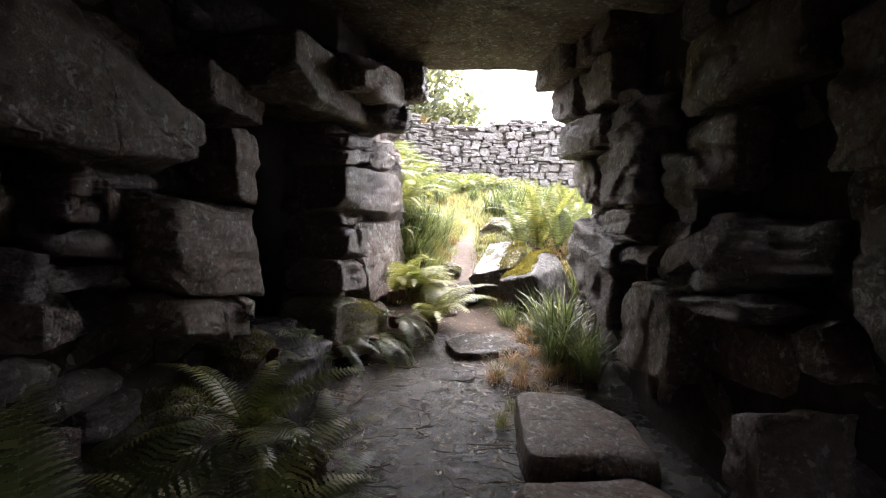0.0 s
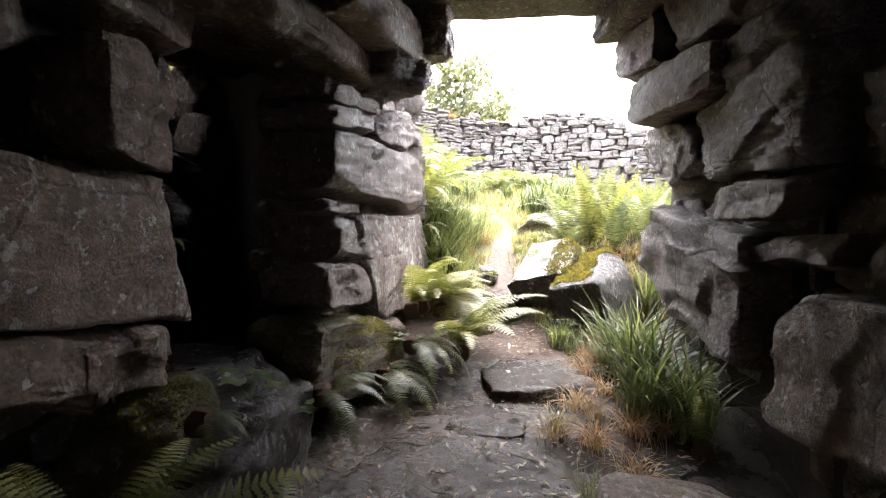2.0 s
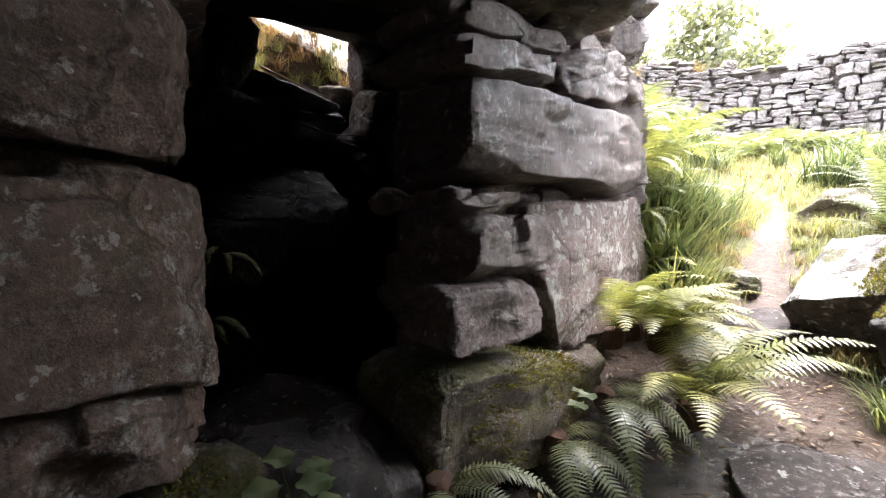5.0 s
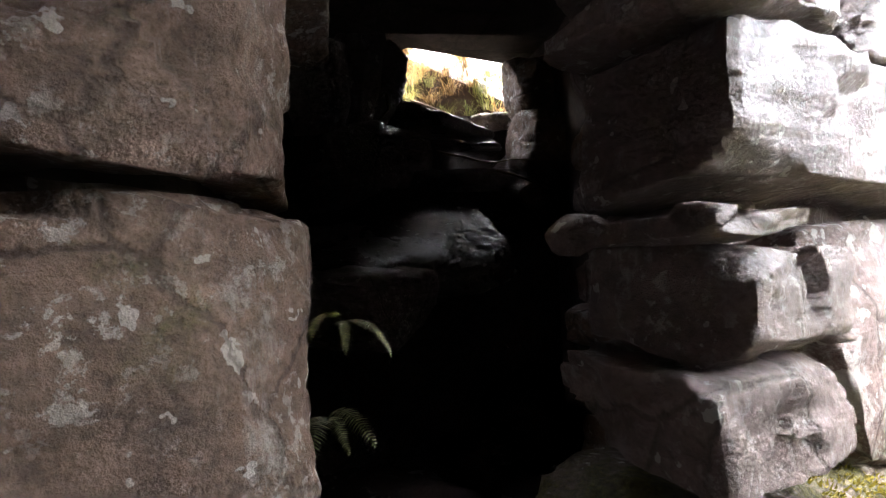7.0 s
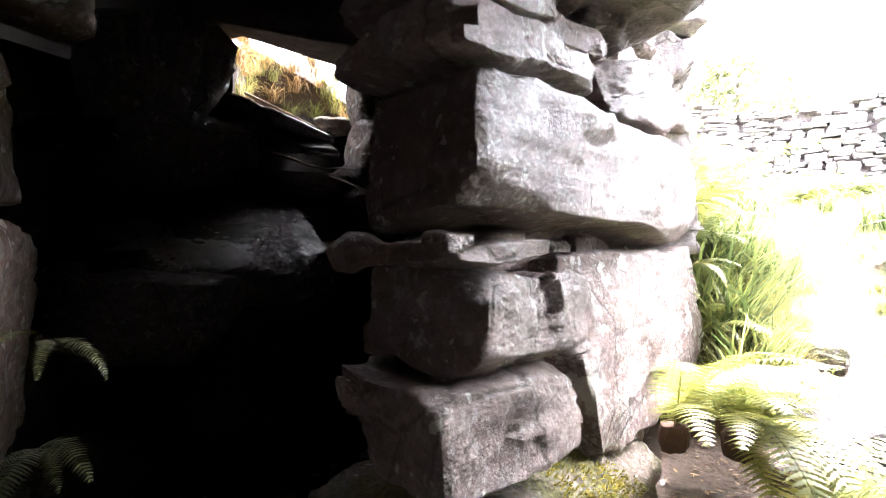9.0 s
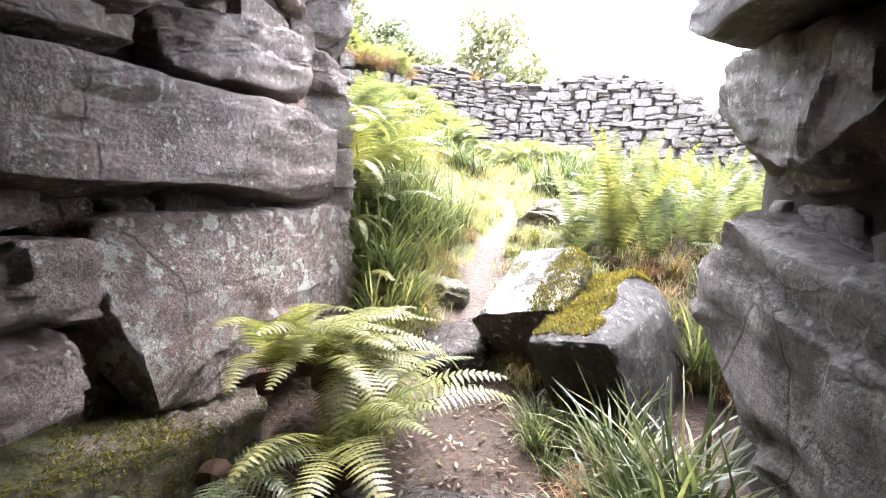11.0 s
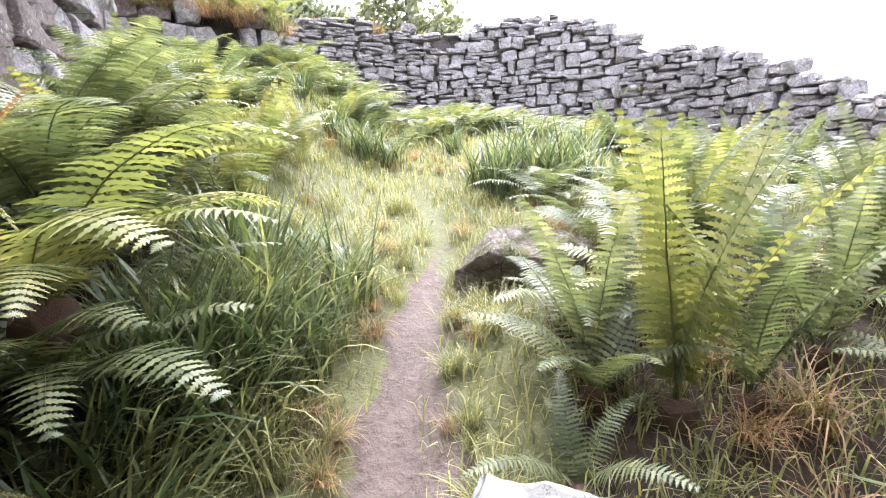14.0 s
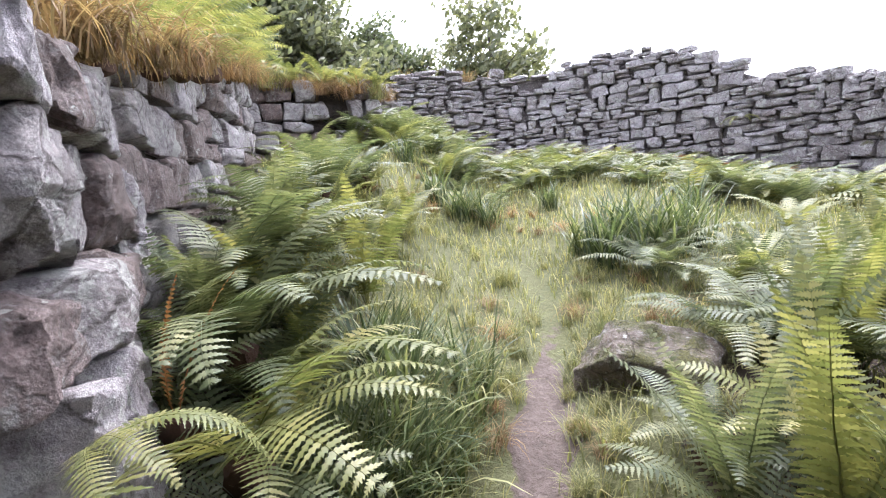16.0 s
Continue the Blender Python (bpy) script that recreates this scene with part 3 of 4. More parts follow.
# lintel slabs that roof the passage
for y0, y1, z, thick, tilt in [(-2.5, -1.5, 2.36, 0.35, 0), (-1.45, -0.5, 2.30, 0.4, 0), (-0.45, 0.6, 2.36, 0.38, 0), (0.66, 1.6, 2.34, 0.4, 0.5), (1.65, 2.62, 2.36, 0.4, 0), (2.68, 3.45, 2.50, 0.38, 0), (3.5, 4.28, 2.57, 0.36, -1.2)]:
    SEED[0] += 1
    v, f = rock_shape(20, SEED[0], 9.0, 0.03, (1.5, (y1 - y0) / 2, thick / 2), 0.01)
    slab = tagged(new("lintel", mesh_of("lintel", v * np.array((1.5, (y1 - y0) / 2, thick / 2)), f, BROWN)), "massive brown sandstone lintel slab bridging the passage", "lintel", "roof lintels", "structure")
    slab.matrix_basis = pose(0.25, (y0 + y1) / 2, z + thick / 2, 0, tilt, 0)
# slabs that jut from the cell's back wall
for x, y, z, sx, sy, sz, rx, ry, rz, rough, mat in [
        (-1.80, 3.22, 1.22, 0.56, 0.78, 0.20, 8, 24, -20, 0.05, WET_SHADED), (-1.72, 2.98, 1.05, 0.40, 0.42, 0.26, 0, 6, 8, 0.05, SLATE), (-1.96, 4.10, 1.38, 0.30, 0.50, 0.07, 16, 24, 4, 0.02, WET_SHADED),
        (-1.95, 4.42, 1.24, 0.26, 0.34, 0.12, 24, 10, -10, 0.03, SLATE), (-1.98, 4.50, 1.42, 0.2, 0.34, 0.06, 48, 0, 0, 0.02, SLATE), (-2.06, 3.52, 1.57, 0.26, 0.26, 0.09, 4, 26, 20, 0.03, WET_SHADED),
        (-2.10, 3.92, 1.58, 0.34, 0.55, 0.10, 2, 6, -8, 0.03, SLATE), (-2.12, 3.84, 1.78, 0.40, 0.52, 0.07, 4, 16, -8, 0.02, WET_SHADED), (-2.20, 3.74, 1.90, 0.46, 0.62, 0.07, -6, 18, 4, 0.02, WET_SHADED),
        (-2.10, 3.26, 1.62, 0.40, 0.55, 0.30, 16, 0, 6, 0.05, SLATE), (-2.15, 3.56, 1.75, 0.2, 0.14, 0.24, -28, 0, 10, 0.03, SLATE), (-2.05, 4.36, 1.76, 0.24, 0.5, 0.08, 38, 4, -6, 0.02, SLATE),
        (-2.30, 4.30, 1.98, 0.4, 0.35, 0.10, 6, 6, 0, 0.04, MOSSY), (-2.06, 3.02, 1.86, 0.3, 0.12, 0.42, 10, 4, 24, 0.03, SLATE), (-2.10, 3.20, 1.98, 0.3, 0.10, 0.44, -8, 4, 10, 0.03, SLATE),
        (-2.16, 3.36, 2.0, 0.3, 0.12, 0.40, -14, 6, 16, 0.03, SLATE), (-1.84, 4.24, 2.06, 0.34, 0.34, 0.34, 4, 6, -30, 0.05, BROWN), (-1.80, 4.20, 1.74, 0.40, 0.36, 0.30, -4, 8, -24, 0.05, BROWN), (-1.84, 4.22, 1.44, 0.36, 0.36, 0.28, 3, 4, -34, 0.05, BROWN), (-2.2, 3.02, 1.66, 0.5, 0.4, 0.12, 8, 4, 20, 0.03, WET_SHADED)]:
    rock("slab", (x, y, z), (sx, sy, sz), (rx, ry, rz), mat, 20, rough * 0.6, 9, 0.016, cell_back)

# ragged edge of the gap in the cell's roof
for x, y, z, sx, sy, sz in ((-2.52, 3.62, 2.2, 0.3, 0.2, 0.45), (-2.75, 3.9, 2.02, 0.25, 0.2, 0.2), (-2.06, 4.52, 2.26, 0.3, 0.25, 0.2), (-2.28, 3.62, 2.38, 0.5, 0.2, 0.16), (-2.02, 4.0, 2.40, 0.4, 0.3, 0.14), (-2.45, 3.45, 2.0, 0.2, 0.15, 0.4)):
    rock("stone", (x, y, z), (sx, sy, sz), (rng.uniform(-12, 12), rng.uniform(-15, 15), rng.uniform(20, 60)), SLATE, 14, 0.04, 7, 0.02, cell_back)

# ---- court wall round the far side ----
TOP_AT, TOP_Z = [-125, -105, -80, -46, -31, -20, -6, 2, 10, 24, 30, 34, 42, 52, 63, 80, 100, 130, 160], [2.5, 3.0, 3.6, 4.25, 4.6, 4.5, 4.38, 4.4, 4.6, 4.45, 4.4, 4.1, 3.6, 3.4, 3.05, 2.3, 1.8, 1.7, 2.0]


def ring(a, r):
    return CX + r * math.sin(radians(a)), CY + r * math.cos(radians(a))


verts, faces, angles = [], [], np.arange(-125, 156, 3.0)
for a in angles:
    top = float(np.interp(a, TOP_AT, TOP_Z)) - 0.12
    base = height(*ring(a, RING))
    thick = 2.4 if a < 120 else 1.2
    for r, z in ((RING + 0.16, base - 0.5), (RING + 0.16, top), (RING + thick, top - 0.35), (RING + thick + 0.5, base - 1.2)):
        verts.append((*ring(a, r), z))
for i in range(len(angles) - 1):
    for j in range(3):
        faces.append((4 * i + j, 4 * i + j + 1, 4 * i + j + 5, 4 * i + j + 4))
faces += [(0, 1, 2, 3), tuple(4 * (len(angles) - 1) + j for j in (3, 2, 1, 0))]
wall_court = structure("wall_court", mesh_of("wall_court", verts, faces, SLATE, False), "ruined curved dry stone court wall of pale lichened blocks with a broken top")

BLOCKS = []
for i in range(10):
    v, f = rock_shape(3, 400 + i, 26.0, 0.22, (1, 1, 1), 0.06, 7)
    BLOCKS.append((v, f, mesh_of("stone", v, f, PALE, False)))
loose_v, loose_f, pieces = [], [], []
a_from, a_to = -112.0, 150.0
z = 0.9
while z < 4.75:
    h = rng.uniform(0.2, 0.34)
    a = a_from
    while a < a_to:
        w = rng.uniform(0.16, 0.46)
        thin = a < -6 and rng.random() < 0.75
        cut = rng.uniform(0.3, 0.7)
        dice = rng.random()
        stack = [(0, 0.33), (0.33, 0.62), (0.62, 1)] if thin or dice > 0.82 else [(0, cut), (cut, 1)] if dice > 0.38 else [(0, 1)]
        for lo, hi in stack:
            mid = a + math.degrees(w / 2 / RING) + rng.uniform(-0.6, 0.6)
            x, y = ring(mid, RING)
            top = float(np.interp(mid, TOP_AT, TOP_Z)) + rng.uniform(-0.08, 0.08)
            zm, hh = z + h * (lo + hi) / 2 + rng.uniform(-0.015, 0.015), h * (hi - lo)
            hole = -6.5 < mid < -2.0 and 4.02 < zm < 4.3
            if zm + hh / 2 > height(x, y) - 0.15 and zm < top and not hole:
                r = RING + rng.uniform(0.0, 0.13)
                m = Matrix.Translation((*ring(mid, r + 0.1), zm)) @ pose(0, 0, 0, rng.uniform(-7, 7), rng.uniform(-8, 8), -mid + rng.uniform(-9, 9)) @ Matrix.Diagonal((w / 2 * rng.uniform(0.88, 1.04), 0.2, hh / 2 * rng.uniform(0.88, 1.0), 1))
                pieces.append((abs(mid - 17), m, int(rng.integers(10))))
        a += math.degrees(w / RING)
    z += h
pieces.sort(key=lambda p: p[0])


# ---- plants ----
def frond_mesh(name, mat, pairs=26, start=75, end=5, wide=0.17, lobes=5, seed=0, droop=0.25):
    """A unit-long fern frond that leaves the crown along +y and arches over."""
    r = np.random.default_rng(seed)
    steps = 22
    ang = np.radians(np.linspace(start, end, steps + 1) + r.uniform(-3, 3, steps + 1))
    side = np.cumsum(np.r_[0, r.normal(0, 0.0015, steps)])
    y = np.r_[0, np.cumsum(np.cos(ang[:-1]))] / steps
    z = np.r_[0, np.cumsum(np.sin(ang[:-1]))] / steps
    spine = np.stack([side, y, z], 1)
    verts, faces = [], []
    for i, p in enumerate(spine):
        t = i / steps
        w = 0.0055 * (1 - 0.85 * t)
        n = np.array([0, -math.sin(ang[i]), math.cos(ang[i])])
        for k in range(3):
            c = 2 * math.pi * k / 3 + math.pi / 2
            verts.append(p + w * (math.cos(c) * np.array([1, 0, 0]) + math.sin(c) * n))
        if i:
            b = 3 * i
            for k in range(3):
                faces.append((b - 3 + k, b - 3 + (k + 1) % 3, b + (k + 1) % 3, b + k))
    for j in range(pairs):
        t = 0.14 + 0.85 * (j + 0.5) / pairs
        f = t * steps
        i = min(int(f), steps - 1)
        p = spine[i] + (spine[i + 1] - spine[i]) * (f - i)
        fwd = (spine[i + 1] - spine[i]) * steps
        n = np.cross([1, 0, 0], fwd)
        q = (t - 0.14) / 0.86
        reach = wide * (min(1, 0.45 + 2.4 * q) * (1 - q) ** 0.62 * 1.12 + 0.012)
        for s in (-1, 1):
            ln = reach * r.uniform(0.9, 1.08)
            out = np.array([s, 0, 0]) * math.cos(0.28) + fwd * math.sin(0.28)
            twist = r.uniform(-0.25, 0.25)
            lift = n * math.cos(twist) * 0 + n * r.uniform(-0.02, 0.08)
            width = 0.86 / pairs * 0.62
            prev = None
            if lobes == 0:
                b = len(verts)
                for a, w in ((0, 0.5), (0.45, 1.0), (1.0, 0.03)):
                    c = p + out * ln * a + lift * a * ln * 2 - np.array([0, 0, 1]) * droop * ln * a * a
                    verts += [c - fwd * width * w * 0.6, c + fwd * width * w * 0.6]
                faces += [(b, b + 2, b + 3, b + 1), (b + 2, b + 4, b + 5, b + 3)]
                continue
            for m in range(lobes + 1):
                a = m / lobes
                c = p + out * ln * a + lift * a * ln * 2 - np.array([0, 0, 1]) * droop * ln * a * a
                w = width * (1 - a ** 1.8) * 0.8 + 0.0006
                b = len(verts)
                verts += [c, c - fwd * w * 0.45, c + fwd * w * 0.45]
                if prev is not None:
                    mid = (verts[prev] + c) / 2
                    wm = width * (1 - ((m - 0.5) / lobes) ** 1.8) + 0.0008
                    tip = len(verts)
                    verts += [mid - fwd * wm * 0.75 + out * 0.004, mid + fwd * wm * 0.75 + out * 0.006]
                    faces += [(prev, prev + 1, tip, b), (tip, b + 1, b), (prev, b, tip + 1, prev + 2), (tip + 1, b, b + 2)]
                prev = b
    return mesh_of(name, verts, faces, mat, 2)


FROND = {}
for tag, mat in (("green", FERN), ("yellow", FERN_YELLOW), ("dead", FERN_DEAD)):
    FROND[tag, "up"] = [frond_mesh("frond", mat, 30, 86, 52, 0.125, 5, s) for s in (1, 2)]
    FROND[tag, "arch"] = [frond_mesh("frond", mat, 28, 72, -18, 0.17, 5, s) for s in (3, 4, 5)]
    FROND[tag, "hang"] = [frond_mesh("frond", mat, 26, 35, -75, 0.16, 5, s) for s in (6, 7)]
    FROND[tag, "far"] = [frond_mesh("frond", mat, 14, 68, -25, 0.2, 0, s) for s in (8, 9)]


def fern(at, size, count, style="arch", tag="green", spread=(0, 360), label="", tips=0.3, crown=True):
    """A fern: fronds in a shuttlecock round a root crown."""
    base = new("fern")
    base.matrix_basis = Matrix.Translation(at)
    tagged(base, label or "green fern with long arching fronds growing from the ground", "fern", "ferns")
    if crown:
        v, f = rock_shape(3, int(rng.integers(999)), 3, 0.1, (1, 1, 1), 0.1)
        part("root_crown", mesh_of("root_crown", v * np.array((0.045, 0.045, 0.05)) * (0.6 + size), f, ROOT), base, "dark fibrous root crown")
    for i in range(count):
        kind = FROND[tag, style]
        heading = spread[0] + (spread[1] - spread[0]) * (i + rng.uniform(0.1, 0.9)) / count
        s = size * rng.uniform(0.7, 1.1)
        part("frond", kind[int(rng.integers(len(kind)))], base,
             m=pose(0, 0, 0.0, rng.uniform(-16, 14), rng.uniform(-14, 14), -heading) @ Matrix.Diagonal((s, s, s, 1)))
    return base


def blades(name, mat, count, length, width, spread, lean, seed, bend=1.0, segs=5, down=False):
    """A tuft of grass blades round the origin."""
    r = np.random.default_rng(seed)
    verts, faces = [], []
    for i in range(count):
        h = r.uniform(0, 2 * math.pi)
        d = np.array([math.cos(h), math.sin(h), 0])
        across = np.array([-d[1], d[0], 0])
        p = np.array([*(r.normal(0, spread, 2)), -0.02])
        ln, w = length * r.uniform(0.5, 1.1), width * r.uniform(0.6, 1.2)
        tilt = lean * r.uniform(0.2, 1.2)
        curve = bend * r.uniform(0.4, 1.5)
        b = len(verts)
        for k in range(segs + 1):
            t = k / segs
            ww = w * (1 - t ** 2) * (0.75 + 0.5 * t) + 0.0004
            verts += [p - across * ww / 2, p + across * ww / 2]
            a = tilt + curve * t
            up = -1 if down else 1
            p = p + ln / segs * (d * math.sin(a) + np.array([0, 0, up * math.cos(a)]))
            if k:
                c = b + 2 * k
                faces.append((c - 2, c - 1, c + 1, c))
    return mesh_of(name, verts, faces, mat, 2)


RUSHES = [blades("blades", RUSH, 75, 0.55, 0.016, 0.05, 0.28, s, 1.25) for s in (1, 2, 3)]
TUFTS = [blades("blades", GRASS, 90, 0.4, 0.007, 0.05, 0.4, s, 1.3) for s in (4, 5, 6)]
STRAWS = [blades("blades", STRAW, 90, 0.45, 0.008, 0.05, 0.5, s, 2.3) for s in (7, 8, 9)]


def tuft(at, size, kind, label, group="grass tufts"):
    name, meshes = {"rush": ("woodrush_clump", RUSHES), "grass": ("grass_tuft", TUFTS), "straw": ("dead_grass_tuft", STRAWS)}[kind]
    ob = new(name)
    tagged(part("foliage", meshes[int(rng.integers(3))], ob), kind="stuff")
    ob.matrix_basis = pose(*at, 0, 0, rng.uniform(0, 360)) @ Matrix.Diagonal((size, size, size * rng.uniform(0.85, 1.1), 1))
    return tagged(ob, label, "grass", group)


def on(x, y, up=0.0):
    return x, y, height(x, y) + up


# passage, left side
fern((-0.70, 0.95, 0.5), 0.55, 10, "arch", label="dark green fern at the foot of the passage wall")
# next two: green ferns in the lighter yellow colour, for daylight from the exit
fern((-0.55, 1.25, 0.3), 0.6, 10, "arch", "yellow", label="dark green fern at the foot of the passage wall")
fern((-0.66, 1.75, 0.45), 0.5, 10, "arch", "yellow", label="dark green fern at the foot of the passage wall")
fern(on(-0.72, 1.15), 0.6, 9, "arch", label="dark green fern at the foot of the passage wall")
fern(on(-0.62, 1.55), 0.55, 9, "arch", label="dark green fern at the foot of the passage wall")
fern(on(-0.74, 1.85, 0.2), 0.45, 7, "hang", spread=(20, 160), label="small fern hanging over a mossy stone")
fern((-0.74, 2.25, 0.62), 0.2, 5, "hang", spread=(20, 160), label="small fern rooted on a mossy stone")
fern((-0.56, 2.78, 0.50), 0.36, 5, "hang", spread=(30, 170), label="small fern growing below the cell sill")
fern((-0.30, 3.55, 0.50), 0.42, 8, "hang", spread=(20, 170), label="dark hanging fern below the stone pier")
fern((-0.02, 3.82, 0.40), 0.66, 13, "arch", "yellow", (0, 210), "bright yellow-green fern at the foot of the pier")
fern((-0.16, 4.02, 0.62), 0.58, 11, "arch", "yellow", (20, 200), "bright yellow-green fern at the foot of the pier")
fern(on(-0.42, 1.55), 0.5, 9, "arch", label="dark green fern at the edge of the muddy floor")
fern(on(-0.5, 2.05), 0.4, 8, "arch", label="dark green fern at the edge of the muddy floor")
fern((-0.42, 3.34, 0.40), 0.38, 7, "hang", spread=(30, 170), label="dark hanging fern below the stone pier")
fern((-0.34, 3.95, 0.62), 0.55, 10, "arch", "yellow", (10, 190), "bright yellow-green fern at the foot of the pier")
fern((-0.50, 5.22, 0.86), 0.5, 9, "arch", "yellow", (250, 400), "bright yellow-green fern low beside the long grass")
fern((-0.30, 4.2, 0.60), 0.6, 10, "arch", "yellow", (20, 170), "bright yellow-green fern at the foot of the pier")
fern((-0.18, 4.15, 0.62), 0.6, 9, "hang", "yellow", (20, 180), "bright drooping fern beside the pier")
fern((-1.12, 2.54, 0.92), 0.16, 4, "hang", spread=(70, 170), label="tiny fern in the cell jamb", crown=False)
fern((-0.98, 2.50, 1.12), 0.12, 3, "hang", spread=(60, 150), label="tiny fern in the cell jamb", crown=False)
for z in (0.85, 1.15, 1.45, 1.7):
    fern((-0.34 - 0.02 * z, 4.84, z), 0.34, 5, "hang", "yellow", (0, 150), "small bright fern in a joint at the pier's end", crown=False)
# passage, right side
for x, y, s in ((0.92, 3.4, 1.0), (0.96, 3.6, 1.15), (0.9, 3.72, 0.7), (1.0, 3.3, 1.1), (0.84, 3.2, 1.0), (1.05, 3.75, 1.1), (0.88, 3.87, 0.8), (1.0, 3.05, 0.9)):
    tuft(on(x, y), s, "rush", "clump of strap-leaved green woodrush beside the passage wall")
fern(on(0.98, 2.92), 0.42, 6, "up", spread=(200, 360), label="upright green fern against the passage wall")
fern(on(0.85, 2.05), 0.3, 5, "hang", label="small dark fern beside a floor slab")
for x, y in ((0.7, 3.7), (0.85, 4.0), (0.55, 3.3), (0.75, 3.45), (0.95, 3.5), (0.65, 2.75), (0.55, 2.95), (0.75, 3.05), (0.62, 3.2), (0.9, 3.05), (0.4, 3.0)):
    tuft(on(x, y), 0.55, "straw", "withered straw-coloured grass on the passage floor", "withered grass")
for x, y in ((0.42, 3.05), (0.36, 2.45), (0.45, 2.62)):
    tuft(on(x, y), 0.4, "grass", "small green grass tuft on the muddy floor")
# exit and court
for x, y, s, n, style, tag in [
        (1.18, 5.42, 0.88, 8, "up", "yellow"), (1.0, 5.6, 0.72, 7, "up", "green"), (1.42, 5.46, 0.74, 8, "up", "green"), (0.98, 5.50, 0.6, 9, "arch", "green"), (1.75, 5.6, 0.72, 9, "up", "green"), (2.2, 5.9, 0.75, 9, "up", "green"), (1.75, 6.3, 0.7, 9, "up", "yellow"),
        (2.6, 6.3, 0.75, 11, "up", "green"), (2.2, 6.8, 0.7, 10, "up", "yellow"), (3.1, 6.9, 0.95, 10, "arch", "green"), (2.6, 7.4, 0.7, 10, "up", "yellow"),         (2.0, 5.3, 0.6, 7, "arch", "green"), (0.86, 5.26, 0.42, 6, "arch", "green"), (1.0, 5.85, 0.5, 8, "arch", "green"), (2.3, 5.5, 0.9, 9, "arch", "green"), (3.4, 7.8, 0.7, 9, "up", "green"), (2.9, 6.0, 0.9, 9, "arch", "green"), (1.75, 7.2, 0.7, 8, "arch", "yellow"),
        (-0.46, 5.35, 0.8, 11, "arch", "green"), (-0.65, 5.75, 0.9, 11, "arch", "green"), (-0.34, 4.95, 0.5, 7, "arch", "yellow"), (-0.85, 6.3, 0.85, 10, "arch", "green"), (-1.1, 7.0, 0.8, 9, "arch", "green")]:
    fern(on(x, y), s, n, style, tag, label="tall bright fern with upright fronds in the court" if style == "up" else "large green fern with arching fronds in the court")
fern((-0.42, 5.3, 1.35), 0.85, 9, "arch", "yellow", (20, 170), "large arching fern rooted high in the ruined wall")
fern((-0.7, 5.75, 1.5), 0.95, 10, "arch", "green", (10, 170), "large arching fern rooted high in the ruined wall")
fern((-0.95, 6.3, 1.65), 0.9, 10, "arch", "green", (10, 170), "large arching fern rooted high in the ruined wall")
for x, y, s in ((-0.85, 6.0, 0.85), (-1.05, 6.8, 0.85), (-1.35, 7.4, 0.8), (-1.1, 7.8, 0.75), (-1.4, 8.2, 0.8), (-1.0, 8.5, 0.7), (-1.7, 9.0, 0.8)):
    fern(on(x, y, 0.1), s, 12, "arch", "green", label="large green fern with arching fronds on the bank")
fern(on(-0.62, 5.3, 0.35), 0.5, 2, "up", "dead", (20, 80), "withered russet fern frond leaning on the wall")
for i in range(190):
    a, r = rng.uniform(-85, 100), rng.uniform(1.2, 5.2)
    x, y = ring(a, r)
    if y > 9.4 and off_trail(x, y) > 0.5 and x > -1.6 - (y - 9) * 0.4:
        fern(on(x, y), rng.uniform(0.45, 0.85), int(rng.integers(8, 12)), "far" if y > 11 or rng.random() < 0.3 else "arch", "yellow" if rng.random() < 0.3 else "green", label="fern in the long grass of the court", crown=False)
for i in range(16):
    x, y = ring(rng.uniform(26, 85), rng.uniform(4.7, 5.15))
    fern(on(x, y), rng.uniform(0.4, 0.6), 9, "far", "dead", label="russet bracken at the foot of the court wall", crown=False)
fern((*ring(40, 5.36), 2.75), 0.45, 9, "hang", "yellow", label="fern rooted in the face of the court wall", crown=False)
fern(on(-1.35, 11.0), 0.95, 13, "arch", "green", label="big dark green fern near the court wall")
fern(on(-2.0, 11.6), 0.8, 11, "arch", "green", label="big dark green fern near the court wall")
for u, s in ((0.1, 0.5), (0.25, 0.6), (0.36, 0.7), (0.48, 0.7), (0.6, 0.75), (0.72, 0.75), (0.85, 0.8), (0.95, 0.8)):
    fern((-0.75 - 1.7 * u, 5.2 + 3.9 * u, 2.52 + 0.95 * u), s, 10, "arch", "yellow", label="yellow-green fern on the ruined wall top")
for x, y, z, s in ((0.88, 4.74, 0.78, 0.6), (0.92, 4.66, 0.74, 0.5), (0.86, 4.62, 0.7, 0.45), (0.96, 4.86, 0.86, 0.6), (1.24, 4.72, 0.72, 0.6)):
    tuft((x, y, z), s, "straw" if s < 0.55 else "grass", "grass growing in the cleft between the boulders", "boulder grass")
for i in range(16):
    x, y = rng.uniform(0.62, 1.0), rng.uniform(3.85, 4.35)
    tuft(on(x, y), rng.uniform(0.3, 0.55), "straw" if rng.random() < 0.5 else "rush", "low grass and dead stems before the boulders", "boulder grass")
# clumps
for x, y, s in ((-0.2, 9.15, 1.1), (-0.45, 9.3, 1.1), (0.1, 9.3, 1.1), (-0.1, 9.45, 1.1), (1.1, 8.0, 1.3), (1.45, 8.1, 1.4), (1.3, 8.35, 1.4), (1.7, 8.25, 1.3), (0.95, 8.3, 1.2), (1.95, 8.4, 1.2), (-0.9, 9.9, 1.0), (0.8, 9.9, 1.0), (2.2, 9.2, 1.1), (1.75, 4.85, 1.2), (1.55, 4.75, 1.2), (2.0, 5.0, 1.1), (1.42, 4.62, 0.9)):
    tuft(on(x, y), s, "rush", "dense clump of strap-leaved green woodrush in the court", "rush clumps")
